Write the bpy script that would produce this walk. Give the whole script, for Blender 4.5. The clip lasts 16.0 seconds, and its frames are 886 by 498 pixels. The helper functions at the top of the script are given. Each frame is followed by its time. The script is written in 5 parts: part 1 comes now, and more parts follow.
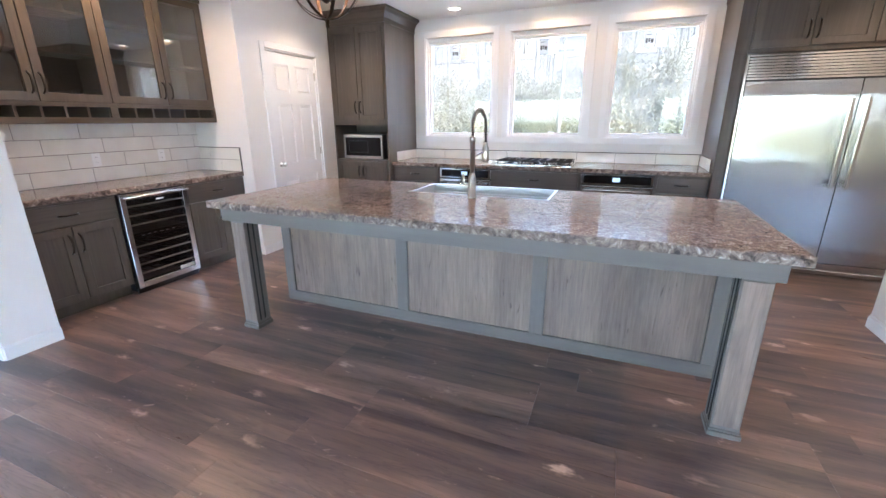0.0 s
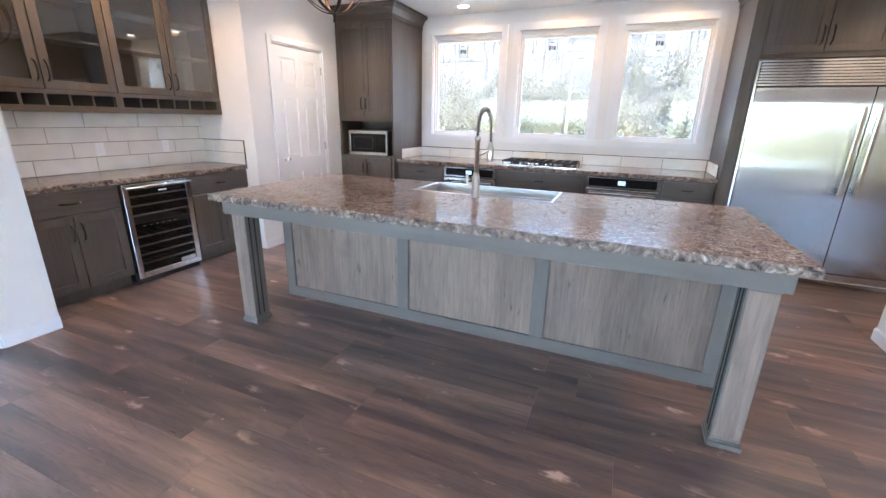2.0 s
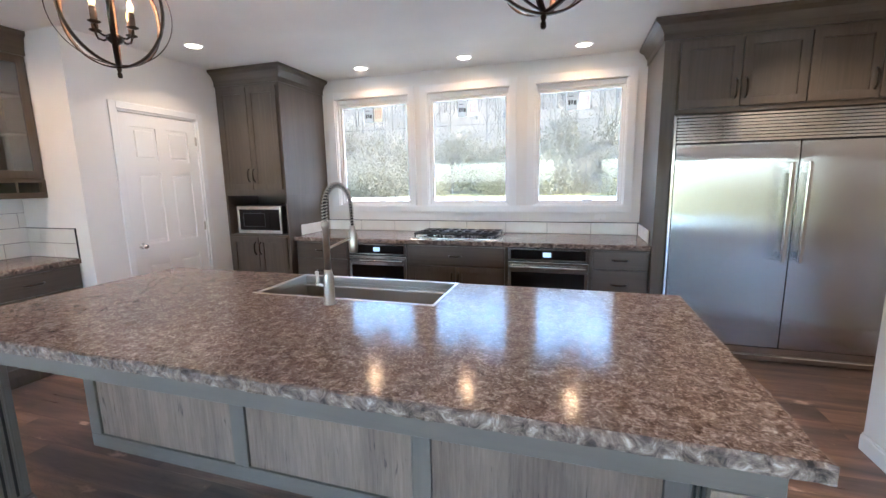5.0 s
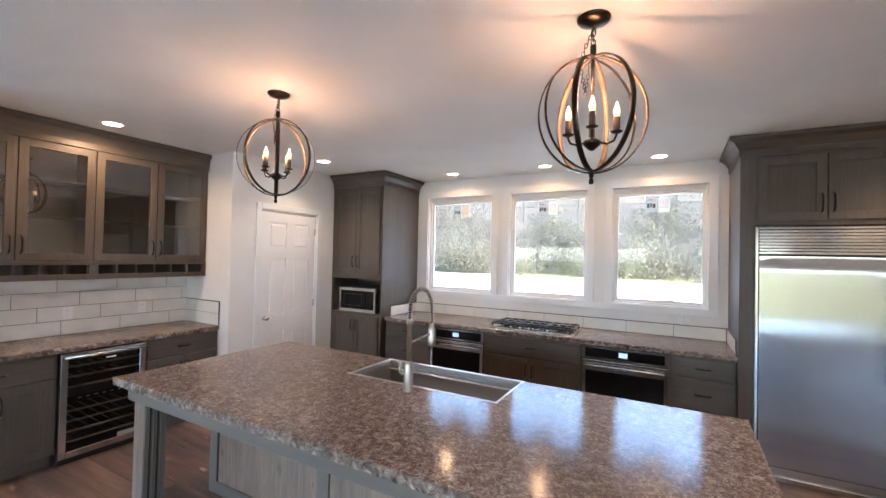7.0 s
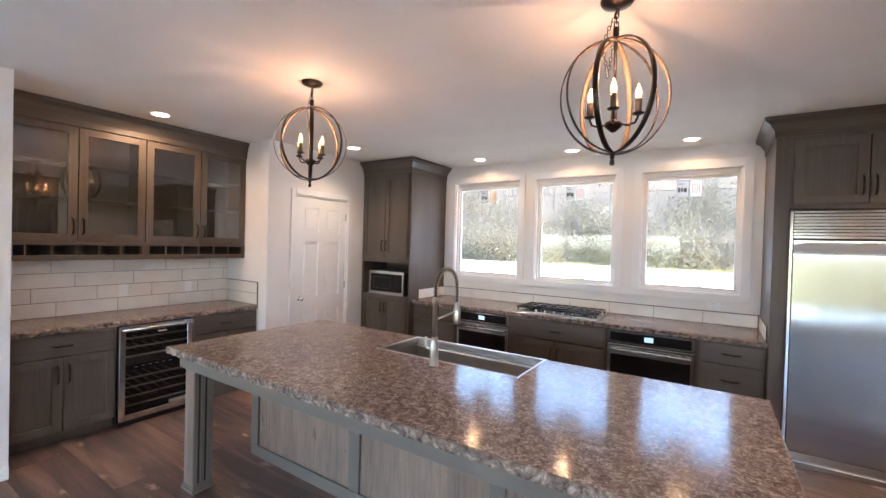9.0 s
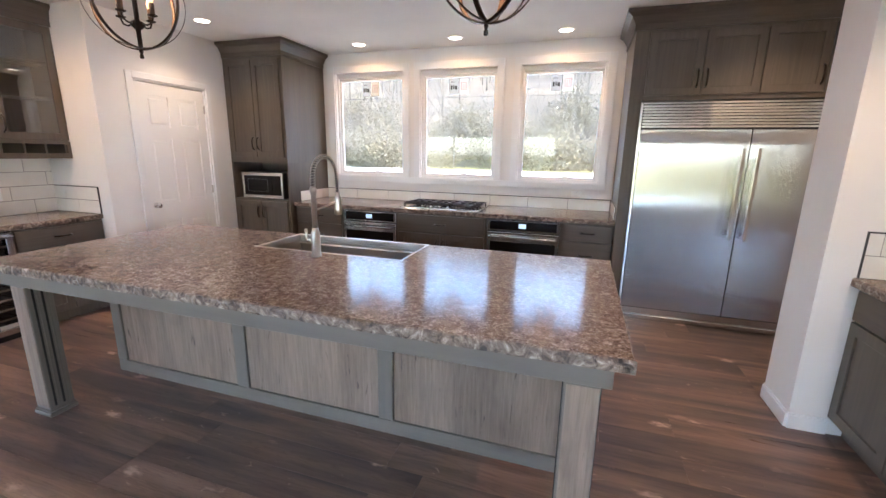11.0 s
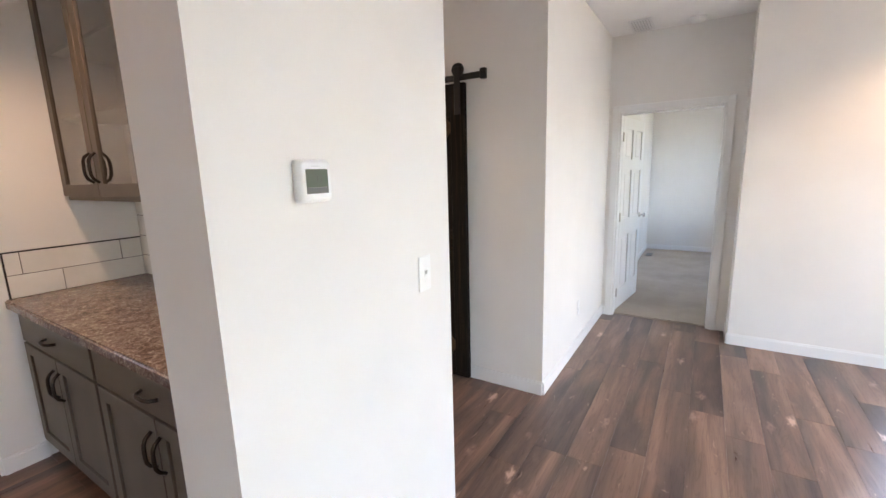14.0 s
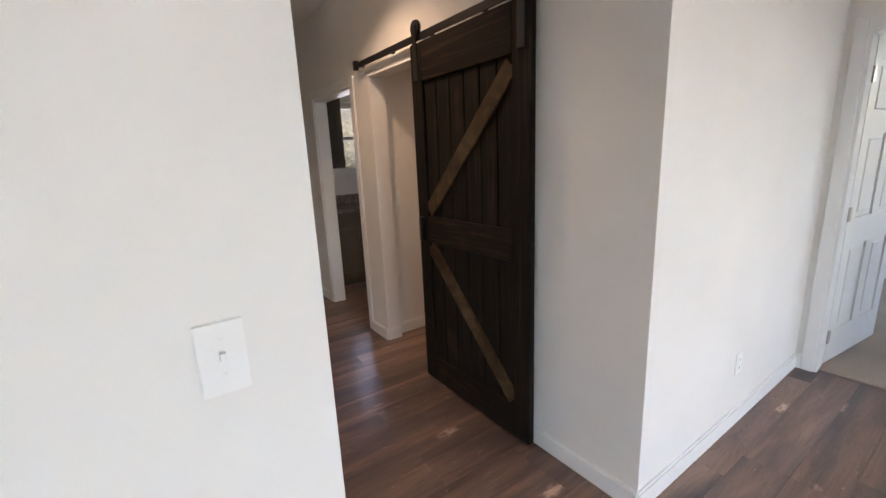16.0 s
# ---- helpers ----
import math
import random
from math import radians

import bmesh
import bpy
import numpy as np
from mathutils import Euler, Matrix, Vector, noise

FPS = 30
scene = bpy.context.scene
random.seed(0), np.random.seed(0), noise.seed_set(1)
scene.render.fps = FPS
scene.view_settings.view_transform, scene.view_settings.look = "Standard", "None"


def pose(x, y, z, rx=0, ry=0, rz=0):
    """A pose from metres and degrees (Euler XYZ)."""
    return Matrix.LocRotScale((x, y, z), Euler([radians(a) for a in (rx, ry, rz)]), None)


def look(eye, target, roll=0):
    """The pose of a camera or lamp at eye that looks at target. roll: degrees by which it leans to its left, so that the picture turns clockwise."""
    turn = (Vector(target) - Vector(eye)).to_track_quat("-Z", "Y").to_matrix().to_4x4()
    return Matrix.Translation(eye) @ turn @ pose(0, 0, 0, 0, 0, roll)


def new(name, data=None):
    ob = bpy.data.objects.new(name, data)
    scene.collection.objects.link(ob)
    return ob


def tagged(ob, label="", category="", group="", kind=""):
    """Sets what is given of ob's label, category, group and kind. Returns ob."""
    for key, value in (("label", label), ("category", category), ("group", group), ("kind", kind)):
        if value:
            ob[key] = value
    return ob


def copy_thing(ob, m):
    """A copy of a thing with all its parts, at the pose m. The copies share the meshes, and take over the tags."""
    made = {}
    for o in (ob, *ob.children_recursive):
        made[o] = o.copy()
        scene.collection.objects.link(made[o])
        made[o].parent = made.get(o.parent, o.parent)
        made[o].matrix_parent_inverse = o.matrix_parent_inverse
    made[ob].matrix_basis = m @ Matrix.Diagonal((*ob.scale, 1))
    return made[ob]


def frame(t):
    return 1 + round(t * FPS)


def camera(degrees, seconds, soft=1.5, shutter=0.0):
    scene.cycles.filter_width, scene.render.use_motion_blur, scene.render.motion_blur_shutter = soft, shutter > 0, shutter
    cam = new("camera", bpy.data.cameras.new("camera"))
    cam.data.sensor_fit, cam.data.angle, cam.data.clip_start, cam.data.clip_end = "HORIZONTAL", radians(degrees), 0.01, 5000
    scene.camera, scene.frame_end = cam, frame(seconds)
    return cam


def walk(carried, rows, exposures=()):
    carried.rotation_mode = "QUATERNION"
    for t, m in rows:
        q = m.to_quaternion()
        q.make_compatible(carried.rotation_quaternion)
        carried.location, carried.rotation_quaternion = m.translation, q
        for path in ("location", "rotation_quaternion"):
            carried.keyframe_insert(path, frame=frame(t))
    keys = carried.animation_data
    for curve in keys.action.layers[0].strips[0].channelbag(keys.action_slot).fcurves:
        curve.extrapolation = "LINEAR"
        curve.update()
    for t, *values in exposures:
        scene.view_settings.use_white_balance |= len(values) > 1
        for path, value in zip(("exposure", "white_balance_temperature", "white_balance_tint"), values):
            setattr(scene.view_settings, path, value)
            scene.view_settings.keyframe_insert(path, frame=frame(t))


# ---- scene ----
cam = camera(93.6, 16.0)
PATH = [
    (0, (0.445, 0.553, 1.445), (-0.287, 2.319, 0.857), -0.3),
    (0.5, (0.439, 0.559, 1.449), (-0.341, 2.302, 0.855), -0.3),
    (1, (0.434, 0.549, 1.451), (-0.394, 2.281, 0.892), 0.4),
    (1.5, (0.438, 0.565, 1.449), (-0.356, 2.305, 0.864), 1.5),
    (2, (0.442, 0.581, 1.446), (-0.301, 2.339, 0.85), 1.2),
    (2.5, (0.478, 0.653, 1.44), (-0.141, 2.454, 0.831), 1.3),
    (3, (0.567, 0.832, 1.422), (-0.021, 2.652, 0.835), 1.4),
    (3.2, (0.594, 0.898, 1.445), (0.006, 2.71, 0.835), 1.1),
    (5.3, (0.68, 1.564, 1.561), (0.086, 3.465, 1.381), -0.8),
    (5.5, (0.699, 1.54, 1.621), (0.088, 3.443, 1.544), -0.4),
    (6, (0.723, 1.43, 1.704), (-0.006, 3.292, 1.715), -0.1),
    (6.5, (0.774, 1.325, 1.716), (-0.102, 3.122, 1.773), 0.5),
    (7, (0.864, 1.256, 1.712), (-0.11, 3.002, 1.747), 1.3),
    (7.5, (0.931, 1.196, 1.705), (-0.103, 2.908, 1.726), 1.4),
    (8, (0.938, 1.167, 1.698), (-0.159, 2.839, 1.729), 1.4),
    (8.2, (0.933, 1.161, 1.705), (-0.183, 2.82, 1.737), 1.4),
    (10.3, (0.931, 1.226, 1.565), (0.03, 2.987, 1.273), 1.4),
    (10.5, (0.95, 1.217, 1.553), (0.108, 2.998, 1.208), 0.9),
    (11, (0.984, 1.223, 1.545), (0.382, 3.077, 1.095), 0.9),
    (11.5, (1.019, 1.251, 1.546), (0.808, 3.183, 1.072), 0.5),
    (12, (1.047, 1.239, 1.57), (1.368, 3.157, 1.106), -0.8),
    (12.5, (1.139, 1.148, 1.548), (2.05, 2.871, 1.102), -3.2),
    (12.8, (1.243, 1.083, 1.579), (2.432, 2.613, 1.083), -2.5),
    (13, (1.323, 0.997, 1.556), (2.66, 2.395, 1.051), -1.0),
    (13.3, (1.46, 0.911, 1.518), (2.972, 2.119, 1.011), 0.0),
    (13.5, (1.566, 0.882, 1.542), (3.166, 1.964, 1.024), -0.4),
    (14, (1.842, 0.844, 1.529), (3.506, 1.893, 1.169), -1.6),
    (14.5, (2.147, 0.806, 1.52), (3.742, 1.941, 1.11), -2.9),
    (15, (2.463, 0.763, 1.508), (3.828, 2.142, 1.021), -0.7),
    (15.5, (2.739, 0.848, 1.488), (4.002, 2.331, 1.036), -1.1),
    (16, (2.979, 0.947, 1.486), (4.095, 2.547, 1.045), -2.5),
]
EXPOSURES = [(0, 4.95, 5500, 9), (3.2, 4.95, 5500, 8), (5.5, 4.55, 5600, 7), (8.2, 4.5, 5950, 11), (10.5, 4.62, 6050, 12), (12.0, 4.62, 6200, 13), (12.6, 4.3, 6650, 16), (13.4, 4.2, 7050, 19), (14.5, 3.93, 7050, 18), (16, 3.76, 6950, 18)]

walk(cam, [(t, look(eye, target, roll)) for t, eye, target, roll in PATH], EXPOSURES)

# ---- world and sun ----
SUN_AZ, SUN_EL = radians(70), radians(37)
world = bpy.data.worlds.new("sky")
scene.world = world
world.use_nodes = True
wn = world.node_tree.nodes
sky = wn.new("ShaderNodeTexSky")
sky.sky_type = 'NISHITA'
sky.sun_disc = False
sky.sun_elevation = SUN_EL
sky.sun_rotation = SUN_AZ
sky.air_density, sky.dust_density = 1.0, 1.2
wn["Background"].inputs[1].default_value = 0.15
world.node_tree.links.new(sky.outputs[0], wn["Background"].inputs[0])
sun_data = bpy.data.lights.new("sun", 'SUN')
sun_data.energy, sun_data.angle, sun_data.color = 1.7, radians(0.53), (1.0, 0.95, 0.87)
sun = new("sun", sun_data)
toward = Vector((math.sin(SUN_AZ) * math.cos(SUN_EL), math.cos(SUN_AZ) * math.cos(SUN_EL), math.sin(SUN_EL)))
sun.matrix_world = look(toward * 50, (0, 0, 0))

# ---- levels of the place, metres ----
CEIL = 2.755
NORTH = 6.24      # inner face of the window wall
BARX = -3.93      # back of the bar niche
PANX = -3.16      # pantry wall
NICHE = 3.95      # north end of the bar niche
SOUTH = -2.3
LIVW = -5.0
BARN = 4.43       # wall behind the sliding barn door
HALLY = 1.70
BEDX = 6.34
EASTX = 6.03
HEAD = 2.16       # head of the glazed doors


# ---- materials ----
def material(name, rough=0.5, metal=0.0, colour=(0.5, 0.5, 0.5), spec=0.5):
    m = bpy.data.materials.new(name)
    m.use_nodes = True
    p = m.node_tree.nodes["Principled BSDF"]
    p.inputs["Roughness"].default_value = rough
    p.inputs["Metallic"].default_value = metal
    p.inputs["Base Color"].default_value = (*colour, 1)
    p.inputs["Specular IOR Level"].default_value = spec
    return m


def node(m, kind, **props):
    n = m.node_tree.nodes.new(kind)
    for key, value in props.items():
        n.inputs[key].default_value = value
    return n


def join(m, a, b):
    m.node_tree.links.new(a, b)


def coords(m, scale=(1, 1, 1), spread=0.0, turn=(0, 0, 0)):
    """Object coordinates in metres, shifted at random from object to object."""
    tc = m.node_tree.nodes.new("ShaderNodeTexCoord")
    mp = node(m, "ShaderNodeMapping", Scale=scale, Rotation=turn)
    if spread:
        info = m.node_tree.nodes.new("ShaderNodeObjectInfo")
        mul = m.node_tree.nodes.new("ShaderNodeVectorMath")
        mul.operation = 'MULTIPLY_ADD'
        comb = m.node_tree.nodes.new("ShaderNodeCombineXYZ")
        for k in range(3):
            join(m, info.outputs["Random"], comb.inputs[k])
        join(m, comb.outputs[0], mul.inputs[0])
        mul.inputs[1].default_value = (spread, spread * 1.7, spread * 0.6)
        join(m, tc.outputs["Object"], mul.inputs[2])
        join(m, mul.outputs[0], mp.inputs["Vector"])
    else:
        join(m, tc.outputs["Object"], mp.inputs["Vector"])
    return mp.outputs[0]


def noise_tex(m, vec, scale, detail=4.0, rough=0.55, distort=0.0):
    n = node(m, "ShaderNodeTexNoise", Scale=scale, Detail=detail, Roughness=rough, Distortion=distort)
    join(m, vec, n.inputs["Vector"])
    return n.outputs["Fac"]


def ramp(m, fac, stops):
    r = m.node_tree.nodes.new("ShaderNodeValToRGB")
    while len(r.color_ramp.elements) < len(stops):
        r.color_ramp.elements.new(0.5)
    for e, (at, c) in zip(r.color_ramp.elements, stops):
        e.position, e.color = at, (*c, 1)
    join(m, fac, r.inputs[0])
    return r.outputs[0]


def mix(m, fac, a, b, how='MIX'):
    n = m.node_tree.nodes.new("ShaderNodeMix")
    n.data_type, n.blend_type = 'RGBA', how
    for sock, value in ((n.inputs[0], fac), (n.inputs[6], a), (n.inputs[7], b)):
        if isinstance(value, (int, float)):
            sock.default_value = value
        elif isinstance(value, tuple):
            sock.default_value = (*value, 1)
        else:
            join(m, value, sock)
    return n.outputs[2]


def bump(m, fac, strength=0.2, distance=0.002):
    b = node(m, "ShaderNodeBump", Strength=strength, Distance=distance)
    join(m, fac, b.inputs["Height"])
    join(m, b.outputs[0], m.node_tree.nodes["Principled BSDF"].inputs["Normal"])


def base(m, socket):
    join(m, socket, m.node_tree.nodes["Principled BSDF"].inputs["Base Color"])


def roughness(m, fac, low, high):
    r = node(m, "ShaderNodeMapRange")
    join(m, fac, r.inputs[0])
    r.inputs[3].default_value, r.inputs[4].default_value = low, high
    join(m, r.outputs[0], m.node_tree.nodes["Principled BSDF"].inputs["Roughness"])


def paint(name, colour, rough=0.6, relief=0.12, scale=260, mottle=0.04):
    """Rolled wall or trim paint with a fine orange-peel skin."""
    m = material(name, rough, 0, colour)
    v = coords(m)
    dark = tuple(c * (1 - mottle * 2) for c in colour)
    base(m, ramp(m, noise_tex(m, v, 1.3, 3), [(0.3, dark), (0.7, colour)]))
    bump(m, noise_tex(m, v, scale, 2), relief, 0.001)
    return m


def stained_wood(name, dark, light, grain=(60, 60, 2.2), rough=0.41, spread=9.0, relief=0.15):
    """Stained wood with its grain along the axis of the smallest scale."""
    m = material(name, rough)
    v = coords(m, grain, spread)
    wide = coords(m, tuple(g * 0.09 for g in grain), spread)
    g = noise_tex(m, v, 1.0, 6, 0.65, 0.6)
    w = noise_tex(m, wide, 1.0, 3)
    c = mix(m, 0.45, ramp(m, g, [(0.3, dark), (0.72, light)]), ramp(m, w, [(0.3, dark), (0.7, light)]))
    base(m, c)
    roughness(m, g, rough - 0.06, rough + 0.1)
    bump(m, g, relief, 0.001)
    return m


def metal(name, colour, rough, brushed=None, relief=0.03):
    m = material(name, rough, 1.0, colour)
    if brushed:
        v = coords(m, brushed, 5.0)
        f = noise_tex(m, v, 1.0, 3)
        roughness(m, f, rough * 0.75, rough * 1.35)
        bump(m, f, relief, 0.0006)
    return m


WALL = paint("wall paint", (0.79, 0.77, 0.74), 0.62)
CEILING = paint("ceiling paint", (0.88, 0.875, 0.86), 0.8, 0.25, 120)
TRIM = paint("white trim paint", (0.80, 0.80, 0.79), 0.35, 0.03, 90)
DOORWHITE = paint("white door paint", (0.83, 0.825, 0.81), 0.38, 0.1, 140)
CAB = stained_wood("grey-brown cabinet stain", (0.059, 0.047, 0.036), (0.120, 0.097, 0.075))
CABH = stained_wood("grey-brown cabinet stain across", (0.059, 0.047, 0.036), (0.120, 0.097, 0.075), (2.2, 60, 60))
CABIN = stained_wood("cabinet lining", (0.075, 0.058, 0.044), (0.15, 0.118, 0.09), (2.2, 60, 60), 0.5)
TINTED = material("dark tinted glass", 0.0, 0, (0.66, 0.66, 0.67))
p_ = TINTED.node_tree.nodes["Principled BSDF"]
p_.inputs["Transmission Weight"].default_value, p_.inputs["IOR"].default_value = 1.0, 1.36
# near-black; also stands in for shade in grooves and gaps
DARKGAP = material("shadow gap black", 0.8, 0, (0.012, 0.011, 0.010))
ISLE = stained_wood("blue-grey island paint", (0.106, 0.089, 0.074), (0.148, 0.125, 0.105), (26, 26, 2.0), 0.45)
ISLEH = stained_wood("blue-grey island paint across", (0.106, 0.089, 0.074), (0.148, 0.125, 0.105), (2.0, 26, 26), 0.45)
BRONZE = metal("dark bronze", (0.050, 0.041, 0.035), 0.30)
GOLDWOOD = stained_wood("tan inner band", (0.085, 0.055, 0.034), (0.15, 0.10, 0.064), (8, 8, 40), 0.5)
SHELFWOOD = stained_wood("pale shelf front", (0.30, 0.25, 0.195), (0.46, 0.40, 0.33), (3, 40, 40), 0.5)
NICKEL = metal("brushed nickel", (0.47, 0.44, 0.40), 0.3)
CHROME = metal("satin chrome", (0.72, 0.72, 0.72), 0.16)
BLACKGLASS = material("black appliance glass", 0.06, 0, (0.008, 0.008, 0.009), spec=0.22)
BLACK = material("black enamel", 0.35, 0, (0.012, 0.012, 0.013))
PLASTIC = material("white plastic", 0.35, 0, (0.80, 0.80, 0.79))
CARPET = material("beige carpet", 0.95, 0, (0.4, 0.37, 0.33))
v_ = coords(CARPET)
base(CARPET, mix(CARPET, 0.5, ramp(CARPET, noise_tex(CARPET, v_, 2.2, 4), [(0.35, (0.36, 0.29, 0.22)), (0.65, (0.52, 0.44, 0.355))]),
                 ramp(CARPET, noise_tex(CARPET, v_, 160, 2), [(0.3, (0.32, 0.27, 0.22)), (0.7, (0.55, 0.48, 0.41))])))
bump(CARPET, noise_tex(CARPET, v_, 220, 2), 0.8, 0.006)

# stainless steel, brushed across
STEEL = metal("brushed stainless steel", (0.62, 0.625, 0.63), 0.13, (1.2, 1.2, 260), 0.02)
FRONT = metal("brushed stainless door skin", (0.50, 0.52, 0.55), 0.11)
p_ = FRONT.node_tree.nodes["Principled BSDF"]
wave_ = node(FRONT, "ShaderNodeBump", Strength=0.22, Distance=0.012)
join(FRONT, noise_tex(FRONT, coords(FRONT, (1.3, 1.3, 2.2), 5.0), 1.0, 1), wave_.inputs["Height"])
# the fine upright brushing tips the normal to either side
grit_ = FRONT.node_tree.nodes.new("ShaderNodeTexWhiteNoise")
join(FRONT, coords(FRONT, (9000, 9000, 9000)), grit_.inputs["Vector"])
tip_ = node(FRONT, "ShaderNodeMapRange")
join(FRONT, grit_.outputs["Value"], tip_.inputs[0])
tip_.inputs[3].default_value, tip_.inputs[4].default_value = -0.42, 0.42
side_ = FRONT.node_tree.nodes.new("ShaderNodeCombineXYZ")
join(FRONT, tip_.outputs[0], side_.inputs[0])
sum_ = FRONT.node_tree.nodes.new("ShaderNodeVectorMath")
join(FRONT, wave_.outputs[0], sum_.inputs[0])
join(FRONT, side_.outputs[0], sum_.inputs[1])
unit_ = FRONT.node_tree.nodes.new("ShaderNodeVectorMath")
unit_.operation = 'NORMALIZE'
join(FRONT, sum_.outputs[0], unit_.inputs[0])
join(FRONT, unit_.outputs[0], p_.inputs["Normal"])
SINK = metal("sink stainless steel", (0.56, 0.55, 0.53), 0.33, (260, 3, 3), 0.04)

# weathered grey panel
BARNGREY = material("weathered grey wood", 0.55)
v_ = coords(BARNGREY, (62, 62, 3.4), 7.0)
v2 = coords(BARNGREY, (7.0, 7.0, 1.1), 3.0)
v3 = coords(BARNGREY, (46, 46, 5.5), 3.0)
v4 = coords(BARNGREY, (5, 5, 2.4), 4.0)
streak = ramp(BARNGREY, noise_tex(BARNGREY, v_, 1.0, 7, 0.72, 0.3), [(0.28, (0.068, 0.046, 0.034)), (0.46, (0.175, 0.123, 0.092)), (0.70, (0.290, 0.210, 0.160))])
board = ramp(BARNGREY, noise_tex(BARNGREY, v2, 1.0, 3), [(0.34, (0.115, 0.080, 0.060)), (0.62, (0.250, 0.181, 0.137))])
cracks = ramp(BARNGREY, noise_tex(BARNGREY, v3, 1.0, 3, 0.55, 0.8), [(0.27, (0.22, 0.19, 0.17)), (0.36, (1, 1, 1))])
knots = ramp(BARNGREY, noise_tex(BARNGREY, v4, 1.0, 2, 0.5, 0.9), [(0.20, (0.3, 0.27, 0.25)), (0.27, (0.8, 0.78, 0.76)), (0.40, (1, 1, 1))])
base(BARNGREY, mix(BARNGREY, 0.85, mix(BARNGREY, 0.85, mix(BARNGREY, 0.45, streak, board), cracks, 'MULTIPLY'), knots, 'MULTIPLY'))
bump(BARNGREY, noise_tex(BARNGREY, v_, 1.0, 7, 0.68), 0.35, 0.0015)

# rustic dark wood of the barn door
def barn_wood(name, low, mid, high, grain):
    m = material(name, 0.62, spec=0.12)
    v = coords(m, grain, 11.0)
    g = noise_tex(m, v, 1.0, 7, 0.7, 0.9)
    w = noise_tex(m, coords(m, (2.2, 2.2, 2.2), 5.0), 1.0, 3)
    base(m, mix(m, 0.55, ramp(m, g, [(0.34, low), (0.52, mid), (0.70, high)]), ramp(m, w, [(0.35, low), (0.65, mid), (0.8, high)])))
    bump(m, g, 0.5, 0.0015)
    return m


BARNDARK = barn_wood("charcoal-stained plank", (0.006, 0.006, 0.006), (0.012, 0.009, 0.0068), (0.062, 0.041, 0.024), (40, 40, 1.6))
BARNRAIL = barn_wood("charcoal-stained rail", (0.007, 0.006, 0.006), (0.014, 0.010, 0.007), (0.092, 0.058, 0.031), (40, 1.6, 40))
BARNBRACE = barn_wood("brown-stained brace", (0.020, 0.014, 0.009), (0.080, 0.055, 0.031), (0.16, 0.115, 0.068), (40, 9, 9))


# stone-look laminate worktop
def stone(name):
    m = material(name, 0.16)
    v = coords(m, (1, 1, 1))
    flow = coords(m, (1, 1, 1), 0.0, (0, 0, 0.5))
    warp = noise_tex(m, v, 7, 5, 0.6)
    a = noise_tex(m, flow, 17, 5, 0.64, 1.5)
    b = noise_tex(m, flow, 46, 4, 0.62, 1.6)
    c = noise_tex(m, v, 3.2, 4, 0.6, 0.8)
    d = noise_tex(m, v, 120, 3, 0.6, 0.6)
    big = ramp(m, a, [(0.30, (0.040, 0.028, 0.024)), (0.42, (0.125, 0.090, 0.074)), (0.50, (0.215, 0.163, 0.138)), (0.60, (0.34, 0.285, 0.255)), (0.70, (0.50, 0.465, 0.435))])
    flake = ramp(m, b, [(0.36, (0.030, 0.023, 0.022)), (0.43, (0.12, 0.088, 0.074)), (0.53, (0.20, 0.152, 0.130)), (0.575, (0.44, 0.39, 0.355)), (0.66, (0.66, 0.62, 0.58))])
    grit = ramp(m, d, [(0.34, (0.45, 0.43, 0.42)), (0.5, (1, 1, 1)), (0.66, (1.5, 1.5, 1.5))])
    veil = ramp(m, c, [(0.3, (0.155, 0.112, 0.092)), (0.7, (0.27, 0.232, 0.215))])
    base(m, mix(m, 0.5, mix(m, 0.16, mix(m, 0.46, big, flake), veil), grit, 'MULTIPLY'))
    roughness(m, warp, 0.09, 0.17)
    m.node_tree.nodes["Principled BSDF"].inputs["Specular IOR Level"].default_value = 0.2
    bump(m, b, 0.05, 0.001)
    return m


STONE = stone("brown stone-look laminate")
STONE_EDGE = material("chiselled stone edge", 0.42, spec=0.25)
v_ = coords(STONE_EDGE)
base(STONE_EDGE, ramp(STONE_EDGE, noise_tex(STONE_EDGE, v_, 22, 7, 0.72, 1.0),
                      [(0.36, (0.030, 0.021, 0.018)), (0.46, (0.120, 0.086, 0.068)), (0.56, (0.235, 0.178, 0.143)), (0.68, (0.50, 0.43, 0.375))]))
bump(STONE_EDGE, noise_tex(STONE_EDGE, v_, 60, 5), 0.6, 0.004)


